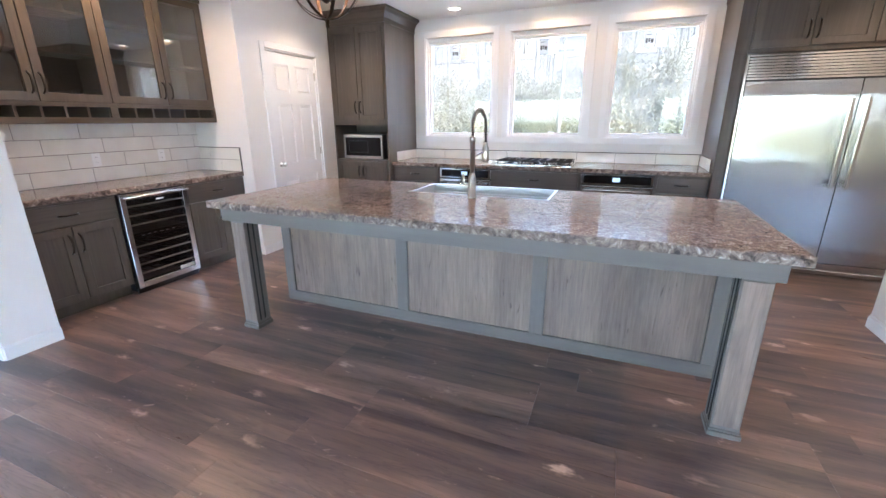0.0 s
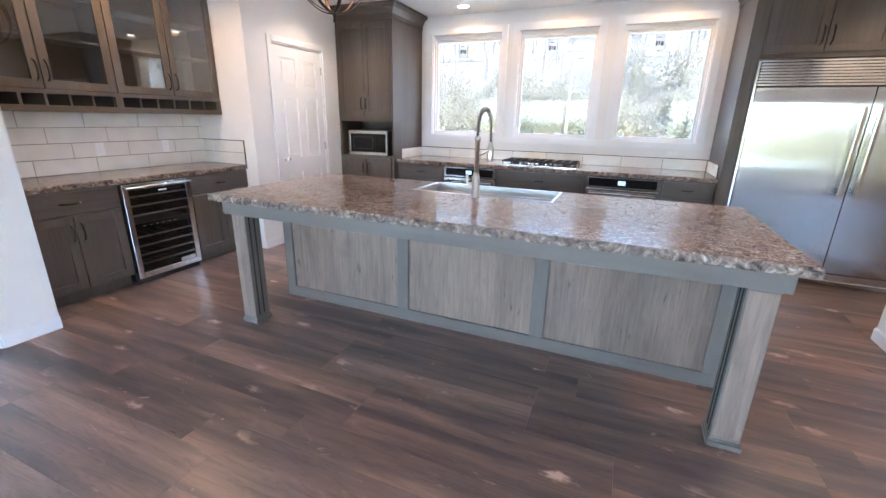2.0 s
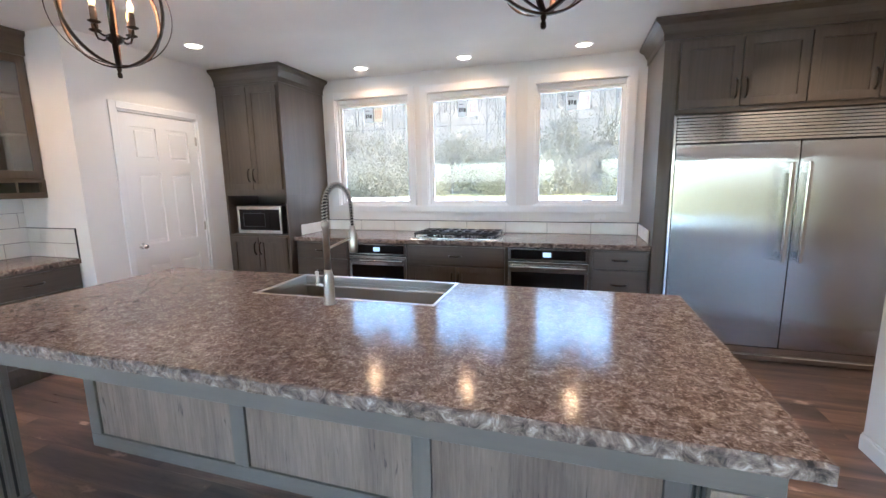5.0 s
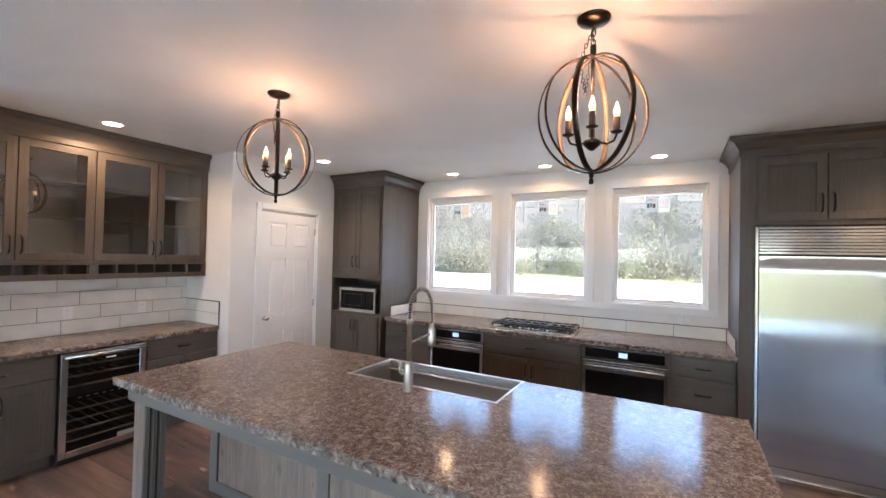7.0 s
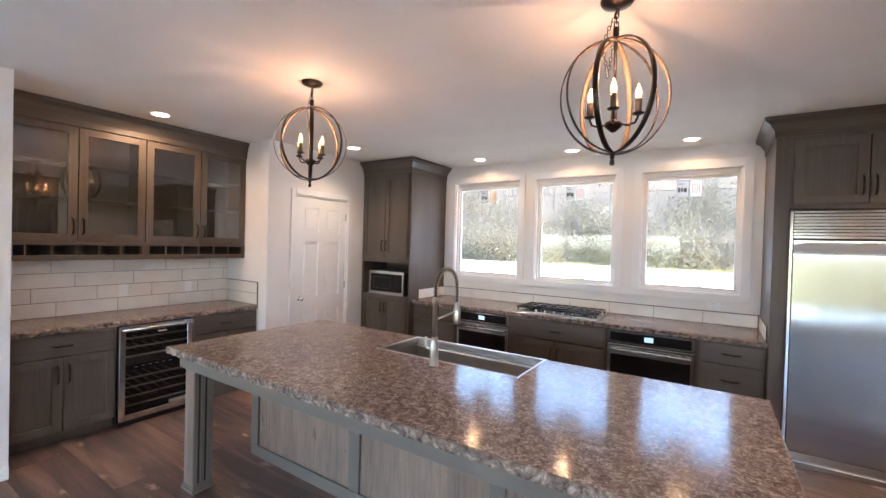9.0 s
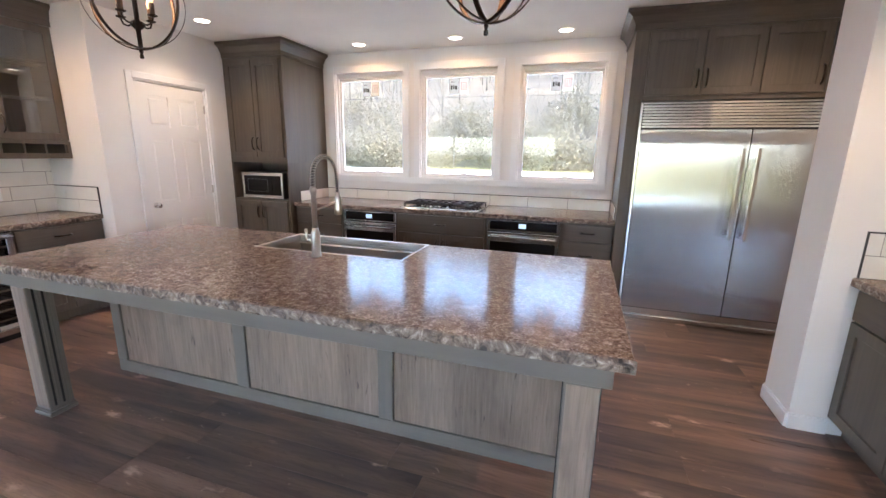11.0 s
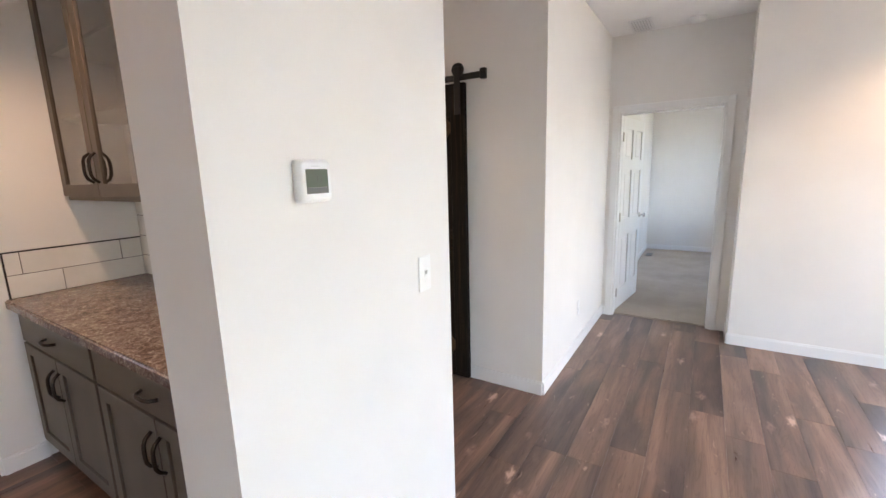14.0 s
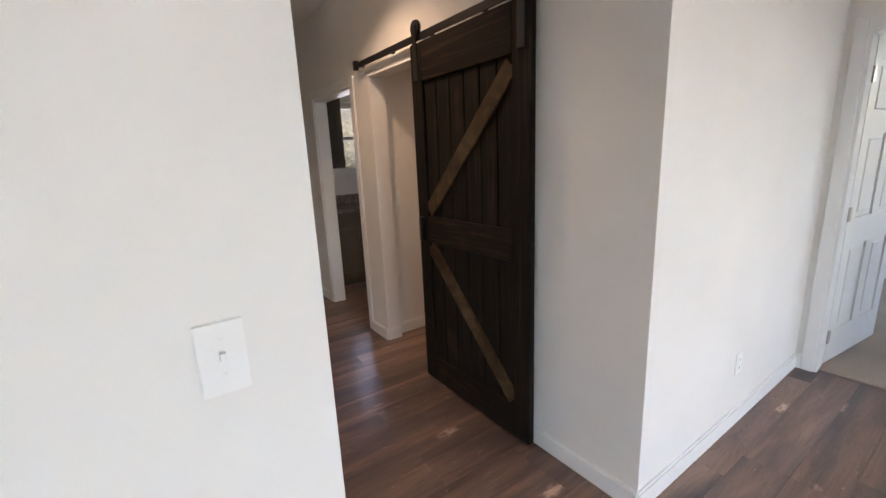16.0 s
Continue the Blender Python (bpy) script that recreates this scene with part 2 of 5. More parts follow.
def plank_material(name, source):
    """Dark reddish-brown vinyl planks; each takes its own tone."""
    m = material(name, 0.3)
    if source == "object":
        r = m.node_tree.nodes.new("ShaderNodeObjectInfo").outputs["Random"]
    else:
        r = m.node_tree.nodes.new("ShaderNodeNewGeometry").outputs["Random Per Island"]
    tc = m.node_tree.nodes.new("ShaderNodeTexCoord")
    mul = m.node_tree.nodes.new("ShaderNodeVectorMath")
    mul.operation = 'MULTIPLY_ADD'
    comb = m.node_tree.nodes.new("ShaderNodeCombineXYZ")
    for k in range(3):
        join(m, r, comb.inputs[k])
    join(m, comb.outputs[0], mul.inputs[0])
    mul.inputs[1].default_value = (31.0, 57.0, 13.0)
    join(m, tc.outputs["Object"], mul.inputs[2])

    def scaled(s):
        mp = node(m, "ShaderNodeMapping", Scale=s)
        join(m, mul.outputs[0], mp.inputs["Vector"])
        return mp.outputs[0]

    grain = noise_tex(m, scaled((1.3, 24, 24)), 1.0, 8, 0.64, 1.0)
    cloud = noise_tex(m, scaled((0.9, 7.0, 6)), 1.0, 4, 0.5, 0.5)
    shade = node(m, "ShaderNodeMath")
    shade.operation = 'MULTIPLY_ADD'
    join(m, r, shade.inputs[0])
    shade.inputs[1].default_value = 0.17
    join(m, cloud, shade.inputs[2])
    knot = noise_tex(m, scaled((8.0, 20, 8)), 1.0, 4, 0.6, 1.2)
    rings = noise_tex(m, scaled((1.1, 13, 5)), 1.0, 3, 0.5, 2.2)
    eyes = m.node_tree.nodes.new("ShaderNodeTexVoronoi")
    eyes.inputs["Scale"].default_value = 1.0
    shake = m.node_tree.nodes.new("ShaderNodeVectorMath")
    shake.operation = 'MULTIPLY_ADD'
    wob = node(m, "ShaderNodeTexNoise", Scale=9.0, Detail=2.0)
    cells = scaled((2.3, 5.2, 2.0))
    join(m, cells, wob.inputs["Vector"])
    join(m, wob.outputs["Color"], shake.inputs[0])
    shake.inputs[1].default_value = (0.34, 0.34, 0.0)
    join(m, cells, shake.inputs[2])
    join(m, shake.outputs[0], eyes.inputs["Vector"])
    tone = ramp(m, shade.outputs[0], [(0.38, (0.074, 0.059, 0.056)), (0.52, (0.134, 0.094, 0.081)), (0.64, (0.202, 0.133, 0.104)), (0.82, (0.325, 0.213, 0.160))])
    streak = ramp(m, grain, [(0.28, (0.76, 0.74, 0.74)), (0.46, (0.97, 0.96, 0.96)), (0.72, (1.12, 1.11, 1.10))])
    line = ramp(m, rings, [(0.40, (1, 1, 1)), (0.425, (0.5, 0.47, 0.47)), (0.45, (1, 1, 1)), (0.55, (1, 1, 1)), (0.575, (0.45, 0.42, 0.42)), (0.60, (1, 1, 1))])
    worn = ramp(m, knot, [(0.66, (0, 0, 0)), (0.76, (0.24, 0.175, 0.14))])
    eye = ramp(m, eyes.outputs["Distance"], [(0.06, (0.42, 0.31, 0.24)), (0.12, (0.13, 0.09, 0.07)), (0.18, (0, 0, 0))])
    c = mix(m, 1.0, tone, streak, 'MULTIPLY')
    c = mix(m, 0.4, c, line, 'MULTIPLY')
    c = mix(m, 1.0, c, worn, 'ADD')
    some = ramp(m, noise_tex(m, scaled((0.9, 2.0, 1.0)), 1.0, 2), [(0.36, (0, 0, 0)), (0.50, (1, 1, 1))])
    base(m, mix(m, 1.0, c, mix(m, 1.0, eye, some, 'MULTIPLY'), 'ADD'))
    roughness(m, grain, 0.22, 0.40)
    bump(m, grain, 0.22, 0.0012)
    return m


PLANK = plank_material("dark vinyl plank", "object")
PLANK_FAR = plank_material("dark vinyl plank far", "island")
TILE = material("white glazed tile", 0.12, 0, (0.74, 0.72, 0.67))
v_ = coords(TILE, (1, 1, 1), 4.0)
base(TILE, ramp(TILE, noise_tex(TILE, v_, 5, 3), [(0.3, (0.69, 0.66, 0.60)), (0.7, (0.77, 0.75, 0.70))]))
bump(TILE, noise_tex(TILE, v_, 9, 2), 0.12, 0.003)
GROUT = material("tan grout", 0.9, 0, (0.085, 0.066, 0.050))

GLASS = material("clear glass", 0.0, 0, (1, 1, 1))
p_ = GLASS.node_tree.nodes["Principled BSDF"]
p_.inputs["Transmission Weight"].default_value, p_.inputs["IOR"].default_value = 1.0, 1.45


CABGLASS = material("cabinet door glass", 0.0, 0, (0.93, 0.94, 0.93))
p_ = CABGLASS.node_tree.nodes["Principled BSDF"]
p_.inputs["Transmission Weight"].default_value, p_.inputs["IOR"].default_value = 1.0, 1.85


LOWE = material("coated double glazing", 0.0, 0, (0.61, 0.62, 0.62))
p_ = LOWE.node_tree.nodes["Principled BSDF"]
p_.inputs["Transmission Weight"].default_value, p_.inputs["IOR"].default_value = 1.0, 1.45


def glow(name, colour, strength):
    m = material(name, 0.5, 0, colour)
    p = m.node_tree.nodes["Principled BSDF"]
    p.inputs["Emission Color"].default_value, p.inputs["Emission Strength"].default_value = (*colour, 1), strength
    return m


BULB = glow("lit candle bulb", (1.0, 0.60, 0.25), 0.13)
LENS = glow("lit downlight lens", (1.0, 0.88, 0.72), 0.6)
DISPLAY = glow("lit oven display", (0.55, 0.75, 1.0), 0.035)
LCD = material("grey-green lcd", 0.10, 0, (0.088, 0.112, 0.085))
LCDGREY = material("grey lcd strip", 0.12, 0, (0.11, 0.12, 0.118))
PAPER = material("paper sticker", 0.7, 0, (0.84, 0.82, 0.78))
PAPERTAN = material("tan sticker", 0.7, 0, (0.80, 0.73, 0.62))
STICKER = material("grey sticker", 0.7, 0, (0.66, 0.66, 0.65))
for m in (PAPER, PAPERTAN, STICKER):
    tr = m.node_tree.nodes.new("ShaderNodeBsdfTranslucent")
    tr.inputs[0].default_value = m.node_tree.nodes["Principled BSDF"].inputs["Base Color"].default_value
    mx = m.node_tree.nodes.new("ShaderNodeMixShader")
    mx.inputs[0].default_value = 0.85
    join(m, m.node_tree.nodes["Principled BSDF"].outputs[0], mx.inputs[1])
    join(m, tr.outputs[0], mx.inputs[2])
    join(m, mx.outputs[0], m.node_tree.nodes["Material Output"].inputs[0])
INK = material("dark print", 0.7, 0, (0.055, 0.052, 0.05))
INKRED = material("red print", 0.7, 0, (0.5, 0.14, 0.11))


# ---- building helpers ----
def bm_box(bm, x0, x1, y0, y1, z0, z1, bevel=0.0, segs=1):
    vs = [bm.verts.new((x, y, z)) for x in (x0, x1) for y in (y0, y1) for z in (z0, z1)]
    fs = [bm.faces.new([vs[i] for i in q]) for q in ((0, 1, 3, 2), (4, 6, 7, 5), (0, 4, 5, 1), (2, 3, 7, 6), (0, 2, 6, 4), (1, 5, 7, 3))]
    if bevel:
        bmesh.ops.recalc_face_normals(bm, faces=fs)
        es = {e for f in fs for e in f.edges}
        bmesh.ops.bevel(bm, geom=list(es), offset=bevel, segments=segs, affect='EDGES', clamp_overlap=True)
    return bm


def boxes(*dims, bevel=0.0):
    bm = bmesh.new()
    for d in dims:
        small = bmesh.new()
        bm_box(small, *d, bevel=bevel)
        me = bpy.data.meshes.new("tmp")
        small.to_mesh(me)
        small.free()
        bm.from_mesh(me)
        bpy.data.meshes.remove(me)
    return bm


def tube(bm, points, r, n=8, r_end=None, cap=True):
    """A round bar along the points."""
    pts = [Vector(p) for p in points]
    rings = []
    side = None
    for i, p in enumerate(pts):
        d = (pts[min(i + 1, len(pts) - 1)] - pts[max(i - 1, 0)]).normalized()
        if side is None:
            side = d.orthogonal().normalized()
        side = (side - d * side.dot(d)).normalized()
        up = d.cross(side)
        rad = r if r_end is None else r + (r_end - r) * i / (len(pts) - 1)
        rings.append([bm.verts.new(p + (side * math.cos(a) + up * math.sin(a)) * rad) for a in (2 * math.pi * k / n for k in range(n))])
    for a, b in zip(rings, rings[1:]):
        for k in range(n):
            f = bm.faces.new((a[k], a[(k + 1) % n], b[(k + 1) % n], b[k]))
            f.smooth = True
    if cap:
        bm.faces.new(rings[0][::-1])
        bm.faces.new(rings[-1])
    return bm


def lathe(bm, profile, n=20, centre=(0, 0, 0)):
    """A turned body from (radius, height) pairs."""
    c = Vector(centre)
    rings = [[bm.verts.new(c + Vector((r * math.cos(a), r * math.sin(a), z))) for a in (2 * math.pi * k / n for k in range(n))] for r, z in profile]
    for a, b in zip(rings, rings[1:]):
        for k in range(n):
            f = bm.faces.new((a[k], a[(k + 1) % n], b[(k + 1) % n], b[k]))
            f.smooth = True
    bm.faces.new(rings[0][::-1])
    bm.faces.new(rings[-1])
    return bm


def part(name, bm, mat, parent=None, label=""):
    me = bpy.data.meshes.new(name)
    bmesh.ops.recalc_face_normals(bm, faces=bm.faces)
    bm.to_mesh(me)
    bm.free()
    me.materials.append(mat)
    ob = new(name, me)
    ob.parent = parent
    if label:
        ob["label"] = label
    return ob


def thing(name, label, category, at=(0, 0, 0), turn=0.0, group="", kind=""):
    ob = new(name)
    ob.empty_display_size = 0.1
    ob.matrix_basis = pose(*at, 0, 0, turn)
    return tagged(ob, label, category, group, kind)


def structure(name, bm, mat, label, category=""):
    return tagged(part(name, bm, mat), label, category or name.split("_")[0], "", "structure")


# ---- walls, floor base, ceiling ----
structure("floor", boxes((LIVW, EASTX + 0.12, SOUTH - 0.15, -0.12, -0.2, -0.008), (LIVW, 10.62, -0.12, 7.2, -0.2, -0.008)), DARKGAP, "dark underlay beneath the plank floor", "floor")
structure("ceiling", boxes((LIVW, EASTX + 0.12, SOUTH - 0.15, -0.12, CEIL, CEIL + 0.15), (LIVW, 10.7, -0.12, 7.2, CEIL, CEIL + 0.15)), CEILING, "flat white painted drywall ceiling", "ceiling")

WINDOWS = [(-2.16, -1.19), (-0.97, -0.015), (0.25, 1.165)]
WZ0, WZ1 = 1.235, 2.515
bm = bmesh.new()
xs = [-4.1] + [x for w in WINDOWS for x in w] + [4.43]
for i in range(0, len(xs), 2):
    bm_box(bm, xs[i], xs[i + 1], NORTH, NORTH + 0.16, 0, CEIL)
for x0, x1 in WINDOWS:
    bm_box(bm, x0, x1, NORTH, NORTH + 0.16, 0, WZ0)
    bm_box(bm, x0, x1, NORTH, NORTH + 0.16, WZ1, CEIL)
structure("wall_north", bm, WALL, "off-white painted kitchen wall with three window openings", "wall")
structure("wall_bar", boxes((BARX - 0.12, BARX, 1.64, NICHE, 0, CEIL)), WALL, "off-white wall behind the bar cabinets", "wall")
structure("wall_bar_end", boxes((LIVW, -3.02, 1.64, 1.945, 0, CEIL)), WALL, "off-white wall end beside the bar cabinets", "wall")
# pantry box with a door opening
PD0, PD1, PDZ = 4.30, 5.13, 2.20
def wall_with_opening(name, x0, x1, y0, y1, o0, o1, oz, label):
    """One wall along y with a doorway cut through it, as one closed mesh."""
    bm = bmesh.new()
    outline = [(y0, 0), (o0, 0), (o0, oz), (o1, oz), (o1, 0), (y1, 0), (y1, CEIL), (y0, CEIL)]
    rings = [[bm.verts.new((x, y, z)) for y, z in outline] for x in (x0, x1)]
    bm.faces.new(rings[0])
    bm.faces.new(rings[1])
    for k in range(8):
        bm.faces.new((rings[0][k], rings[0][(k + 1) % 8], rings[1][(k + 1) % 8], rings[1][k]))
    bmesh.ops.recalc_face_normals(bm, faces=bm.faces)
    return structure(name, bm, WALL, label, "wall")


wall_with_opening("wall_pantry", PANX - 0.12, PANX, NICHE, NORTH, PD0, PD1, PDZ, "off-white pantry wall with a door opening")
structure("wall_bar_return", boxes((BARX - 0.12, PANX - 0.12, NICHE, NICHE + 0.12, 0, CEIL)), WALL, "off-white wall at the end of the bar niche", "wall")
structure("wall_pantry_back", boxes((BARX - 0.12, BARX, NICHE + 0.12, NORTH, 0, CEIL)), WALL, "off-white wall at the back of the pantry", "wall")
# right-hand niche
structure("wall_niche_north", boxes((2.255, 3.215, 3.917, 4.255, 0, CEIL)), WALL, "off-white wall end beside the refrigerator", "wall")
structure("wall_niche_back", boxes((3.065, 3.215, 1.945, 3.917, 0, CEIL)), WALL, "off-white wall behind the hutch cabinets", "wall")
structure("wall_niche_south", boxes((2.29, 3.215, 1.681, 1.945, 0, CEIL)), WALL, "off-white wall end carrying thermostat and switch", "wall")
structure("wall_fridge_side", boxes((3.25, 3.37, 4.255, NORTH, 0, CEIL)), WALL, "off-white wall beside the refrigerator", "wall")
# passage and rooms behind the barn door
B0, B1, BZ = 3.02, 3.87, 2.06
L0, L1, LZ = 4.20, 5.10, 2.05
structure("wall_barn", boxes((BARN, BARN + 0.12, HALLY, B0, 0, CEIL), (BARN, BARN + 0.12, B1, L0, 0, CEIL), (BARN, BARN + 0.12, L1, 7.2, 0, CEIL),
                             (BARN, BARN + 0.12, B0, B1, BZ, CEIL), (BARN, BARN + 0.12, L0, L1, LZ, CEIL)), WALL,
          "off-white passage wall behind the barn door", "wall")
structure("wall_passage_end", boxes((3.37, BARN, 6.4, 6.52, 0, CEIL)), WALL, "off-white wall closing the passage", "wall")
structure("wall_hall", boxes((BARN + 0.12, BEDX + 0.12, HALLY, HALLY + 0.12, 0, CEIL)), WALL, "off-white hall wall", "wall")
structure("wall_closet", boxes((BARN + 0.12, 6.46, 3.93, 4.05, 0, CEIL), (6.34, 6.46, 1.82, 3.93, 0, CEIL)), WALL, "off-white closet walls", "wall")
UW0, UW1 = 5.03, 5.75
structure("wall_utility", boxes((BARN + 0.12, UW0, 6.2, 6.36, 0, CEIL), (UW1, 7.0, 6.2, 6.36, 0, CEIL), (UW0, UW1, 6.2, 6.36, 0, 1.3), (UW0, UW1, 6.2, 6.36, 2.2, CEIL),
                                (6.9, 7.0, 4.05, 6.2, 0, CEIL)), WALL, "off-white utility room walls with a window opening", "wall")
D0, D1, DZ = 0.735, 1.60, 2.055
wall_with_opening("wall_bedroom_door", BEDX, BEDX + 0.12, 0.592, HALLY, D0, D1, DZ, "off-white hall end wall with the bedroom doorway")
structure("wall_hall_south", boxes((EASTX, BEDX + 0.12, 0.472, 0.592, 0, CEIL)), WALL, "off-white short wall beside the bedroom doorway", "wall")
EW0, EW1 = -2.15, -0.45
structure("wall_east", boxes((EASTX, EASTX + 0.12, SOUTH - 0.15, EW0, 0, CEIL), (EASTX, EASTX + 0.12, EW1, 0.472, 0, CEIL), (EASTX, EASTX + 0.12, EW0, EW1, HEAD, CEIL)), WALL,
          "off-white living room wall with a glass door opening", "wall")
BW0, BW1 = 7.6, 9.8
structure("wall_bedroom", boxes((10.5, 10.62, -0.12, 1.845, 0, CEIL), (BEDX + 0.12, 10.5, 1.725, 1.845, 0, CEIL),
                                (EASTX + 0.12, BW0, -0.12, 0.0, 0, CEIL), (BW1, 10.5, -0.12, 0.0, 0, CEIL), (BW0, BW1, -0.12, 0.0, 0, 0.6), (BW0, BW1, -0.12, 0.0, 2.4, CEIL)),
          WALL, "pale grey-white bedroom walls", "wall")
# living room behind the walk: glazed south wall
SO = [(-4.9, 0.2), (1.4, 2.5), (2.85, 5.95)]
bm = bmesh.new()
xs = [LIVW] + [x for w in SO for x in w] + [EASTX]
for i in range(0, len(xs), 2):
    bm_box(bm, xs[i], xs[i + 1], SOUTH - 0.15, SOUTH, 0, CEIL)
for k, (x0, x1) in enumerate(SO):
    bm_box(bm, x0, x1, SOUTH - 0.15, SOUTH, HEAD, CEIL)
bm_box(bm, SO[0][0], SO[0][1], SOUTH - 0.15, SOUTH, 0, 0.3)
structure("wall_south", bm, WALL, "off-white living room wall with glazed openings", "wall")
structure("wall_west", boxes((LIVW - 0.12, LIVW, SOUTH - 0.15, 1.945, 0, CEIL)), WALL, "off-white living room side wall", "wall")
structure("carpet", boxes((BEDX + 0.06, 10.5, 0.0, 1.725, -0.008, 0.012)), CARPET, "short-pile beige bedroom carpet", "carpet")


# baseboards: (x0, y0, x1, y1) along the foot of a wall, out to the room side
def baseboard(x0, y0, x1, y1, out, h=0.095, t=0.014):
    ox, oy = out
    bm = bmesh.new()
    for tt, z0, z1 in ((t, 0.0, h - 0.012), (t * 0.55, h - 0.012, h)):
        bm_box(bm, min(x0, x1, x0 + ox * tt, x1 + ox * tt), max(x0, x1, x0 + ox * tt, x1 + ox * tt),
               min(y0, y1, y0 + oy * tt, y1 + oy * tt), max(y0, y1, y0 + oy * tt, y1 + oy * tt), z0, z1)
    return structure("baseboard", bm, TRIM, "white painted baseboard", "baseboard")


for run in [(-3.02, 1.64, -3.02, 1.945, (1, 0)), (LIVW, 1.64, -3.02, 1.64, (0, -1)), (PANX, NICHE, PANX, 4.235, (1, 0)), (PANX, 5.2, PANX, 5.42, (1, 0)),
            (2.255, 3.917, 2.255, 4.255, (-1, 0)), (2.255, 3.917, 2.44, 3.917, (0, -1)), (2.255, 4.255, 3.215, 4.255, (0, 1)),
            (2.29, 1.681, 2.29, 1.945, (-1, 0)), (2.29, 1.681, 3.215, 1.681, (0, -1)), (3.215, 1.681, 3.215, 4.255, (1, 0)),
            (BARN, HALLY, BARN, B0, (-1, 0)), (BARN, B1, BARN, L0 - 0.065, (-1, 0)), (BARN, B1, BARN + 0.12, B1, (0, -1)), (BARN, HALLY, BEDX, HALLY, (0, -1)),
            (BARN + 0.12, 3.93, 6.3, 3.93, (0, -1)), (EASTX, EW1, EASTX, 0.592, (-1, 0)), (EASTX, 0.592, BEDX, 0.592, (0, 1)), (BEDX, D1 + 0.065, BEDX, HALLY, (-1, 0)),
            (10.5, 0.0, 10.5, 1.725, (-1, 0)), (BEDX + 0.12, 1.725, 10.486, 1.725, (0, -1)), (3.37, 6.4, BARN, 6.4, (0, -1)), (BARN, L1 + 0.065, BARN, 6.4, (-1, 0))]:
    baseboard(*run)


def casing(name, wall_x, y0, y1, z1, side, label, w=0.062, t=0.016):
    """Flat white casing round an opening in a wall that runs along y; side: the way it faces."""
    a, b = sorted((wall_x, wall_x + side * t))
    return structure(name, boxes((a, b, y0 - w, y0, 0, z1 + w), (a, b, y1, y1 + w, 0, z1 + w), (a, b, y0, y1, z1, z1 + w), bevel=0.003), TRIM, label, "door casing")


def jamb(wall_x, y0, y1, z1, depth=0.12, t=0.018):
    return structure("door_jamb", boxes((wall_x, wall_x + depth, y0, y0 + t, 0, z1), (wall_x, wall_x + depth, y1 - t, y1, 0, z1), (wall_x, wall_x + depth, y0 + t, y1 - t, z1 - t, z1)),
                     TRIM, "white painted door jamb lining", "door jamb")


casing("trim_pantry", PANX, PD0, PD1, PDZ, 1, "white casing round the pantry door")
casing("trim_bedroom", BEDX, D0, D1, DZ, -1, "white casing round the bedroom doorway")
jamb(BEDX, D0, D1, DZ)
jamb(PANX - 0.12, PD0, PD1, PDZ)
casing("trim_utility", BARN, L0, L1, LZ, -1, "white casing round the utility room doorway")
jamb(BARN, L0, L1, LZ)
structure("trim_header", boxes((BARN - 0.012, BARN, B0 - 0.2, B1, BZ, BZ + 0.07)), TRIM, "white header board over the closet opening", "trim")


# ---- windows ----
def window(name, x0, x1, z0, z1, y, out, label, panes=1, depth=0.09, frame_w=0.055, bar=False, glass=GLASS, slim=0.0, rail=0.032):
    """A white vinyl window set in its opening; out is +1 or -1 along y towards the open air."""
    w = thing(name, label, "window", ((x0 + x1) / 2, y, z0), 0, "", "structure")
    hw, h = (x1 - x0) / 2, z1 - z0
    a, b = sorted((out * 0.05, out * (0.05 + depth)))
    fw = slim or frame_w
    part("window_frame", boxes((-hw, -hw + fw, a, b, 0, h), (hw - fw, hw, a, b, 0, h), (-hw + fw, hw - fw, a, b, 0, fw),
                               (-hw + fw, hw - fw, a, b, h - frame_w, h), bevel=0.004), TRIM, w, "white vinyl frame")
    s0, s1 = sorted((out * 0.075, out * 0.12))
    step = (2 * hw - 2 * fw) / panes
    for k in range(panes):
        u = -hw + fw + k * step
        part("sash", boxes((u, u + rail, s0, s1, fw, h - frame_w), (u + step - rail, u + step, s0, s1, fw, h - frame_w),
                           (u + rail, u + step - rail, s0, s1, fw, fw + rail), (u + rail, u + step - rail, s0, s1, h - frame_w - 0.03, h - frame_w), bevel=0.003), TRIM, w)
        g = part("pane", boxes((u + rail - 0.002, u + step - rail + 0.002, out * 0.1 - 0.003, out * 0.1 + 0.003, fw + rail - 0.002, h - frame_w - 0.03)), glass, w, "clear glass pane")
        g.visible_shadow = False
    if bar:
        part("meeting_rail", boxes((-hw + frame_w, hw - frame_w, s0, s1, h * 0.5 - 0.02, h * 0.5 + 0.02)), TRIM, w)
    return w


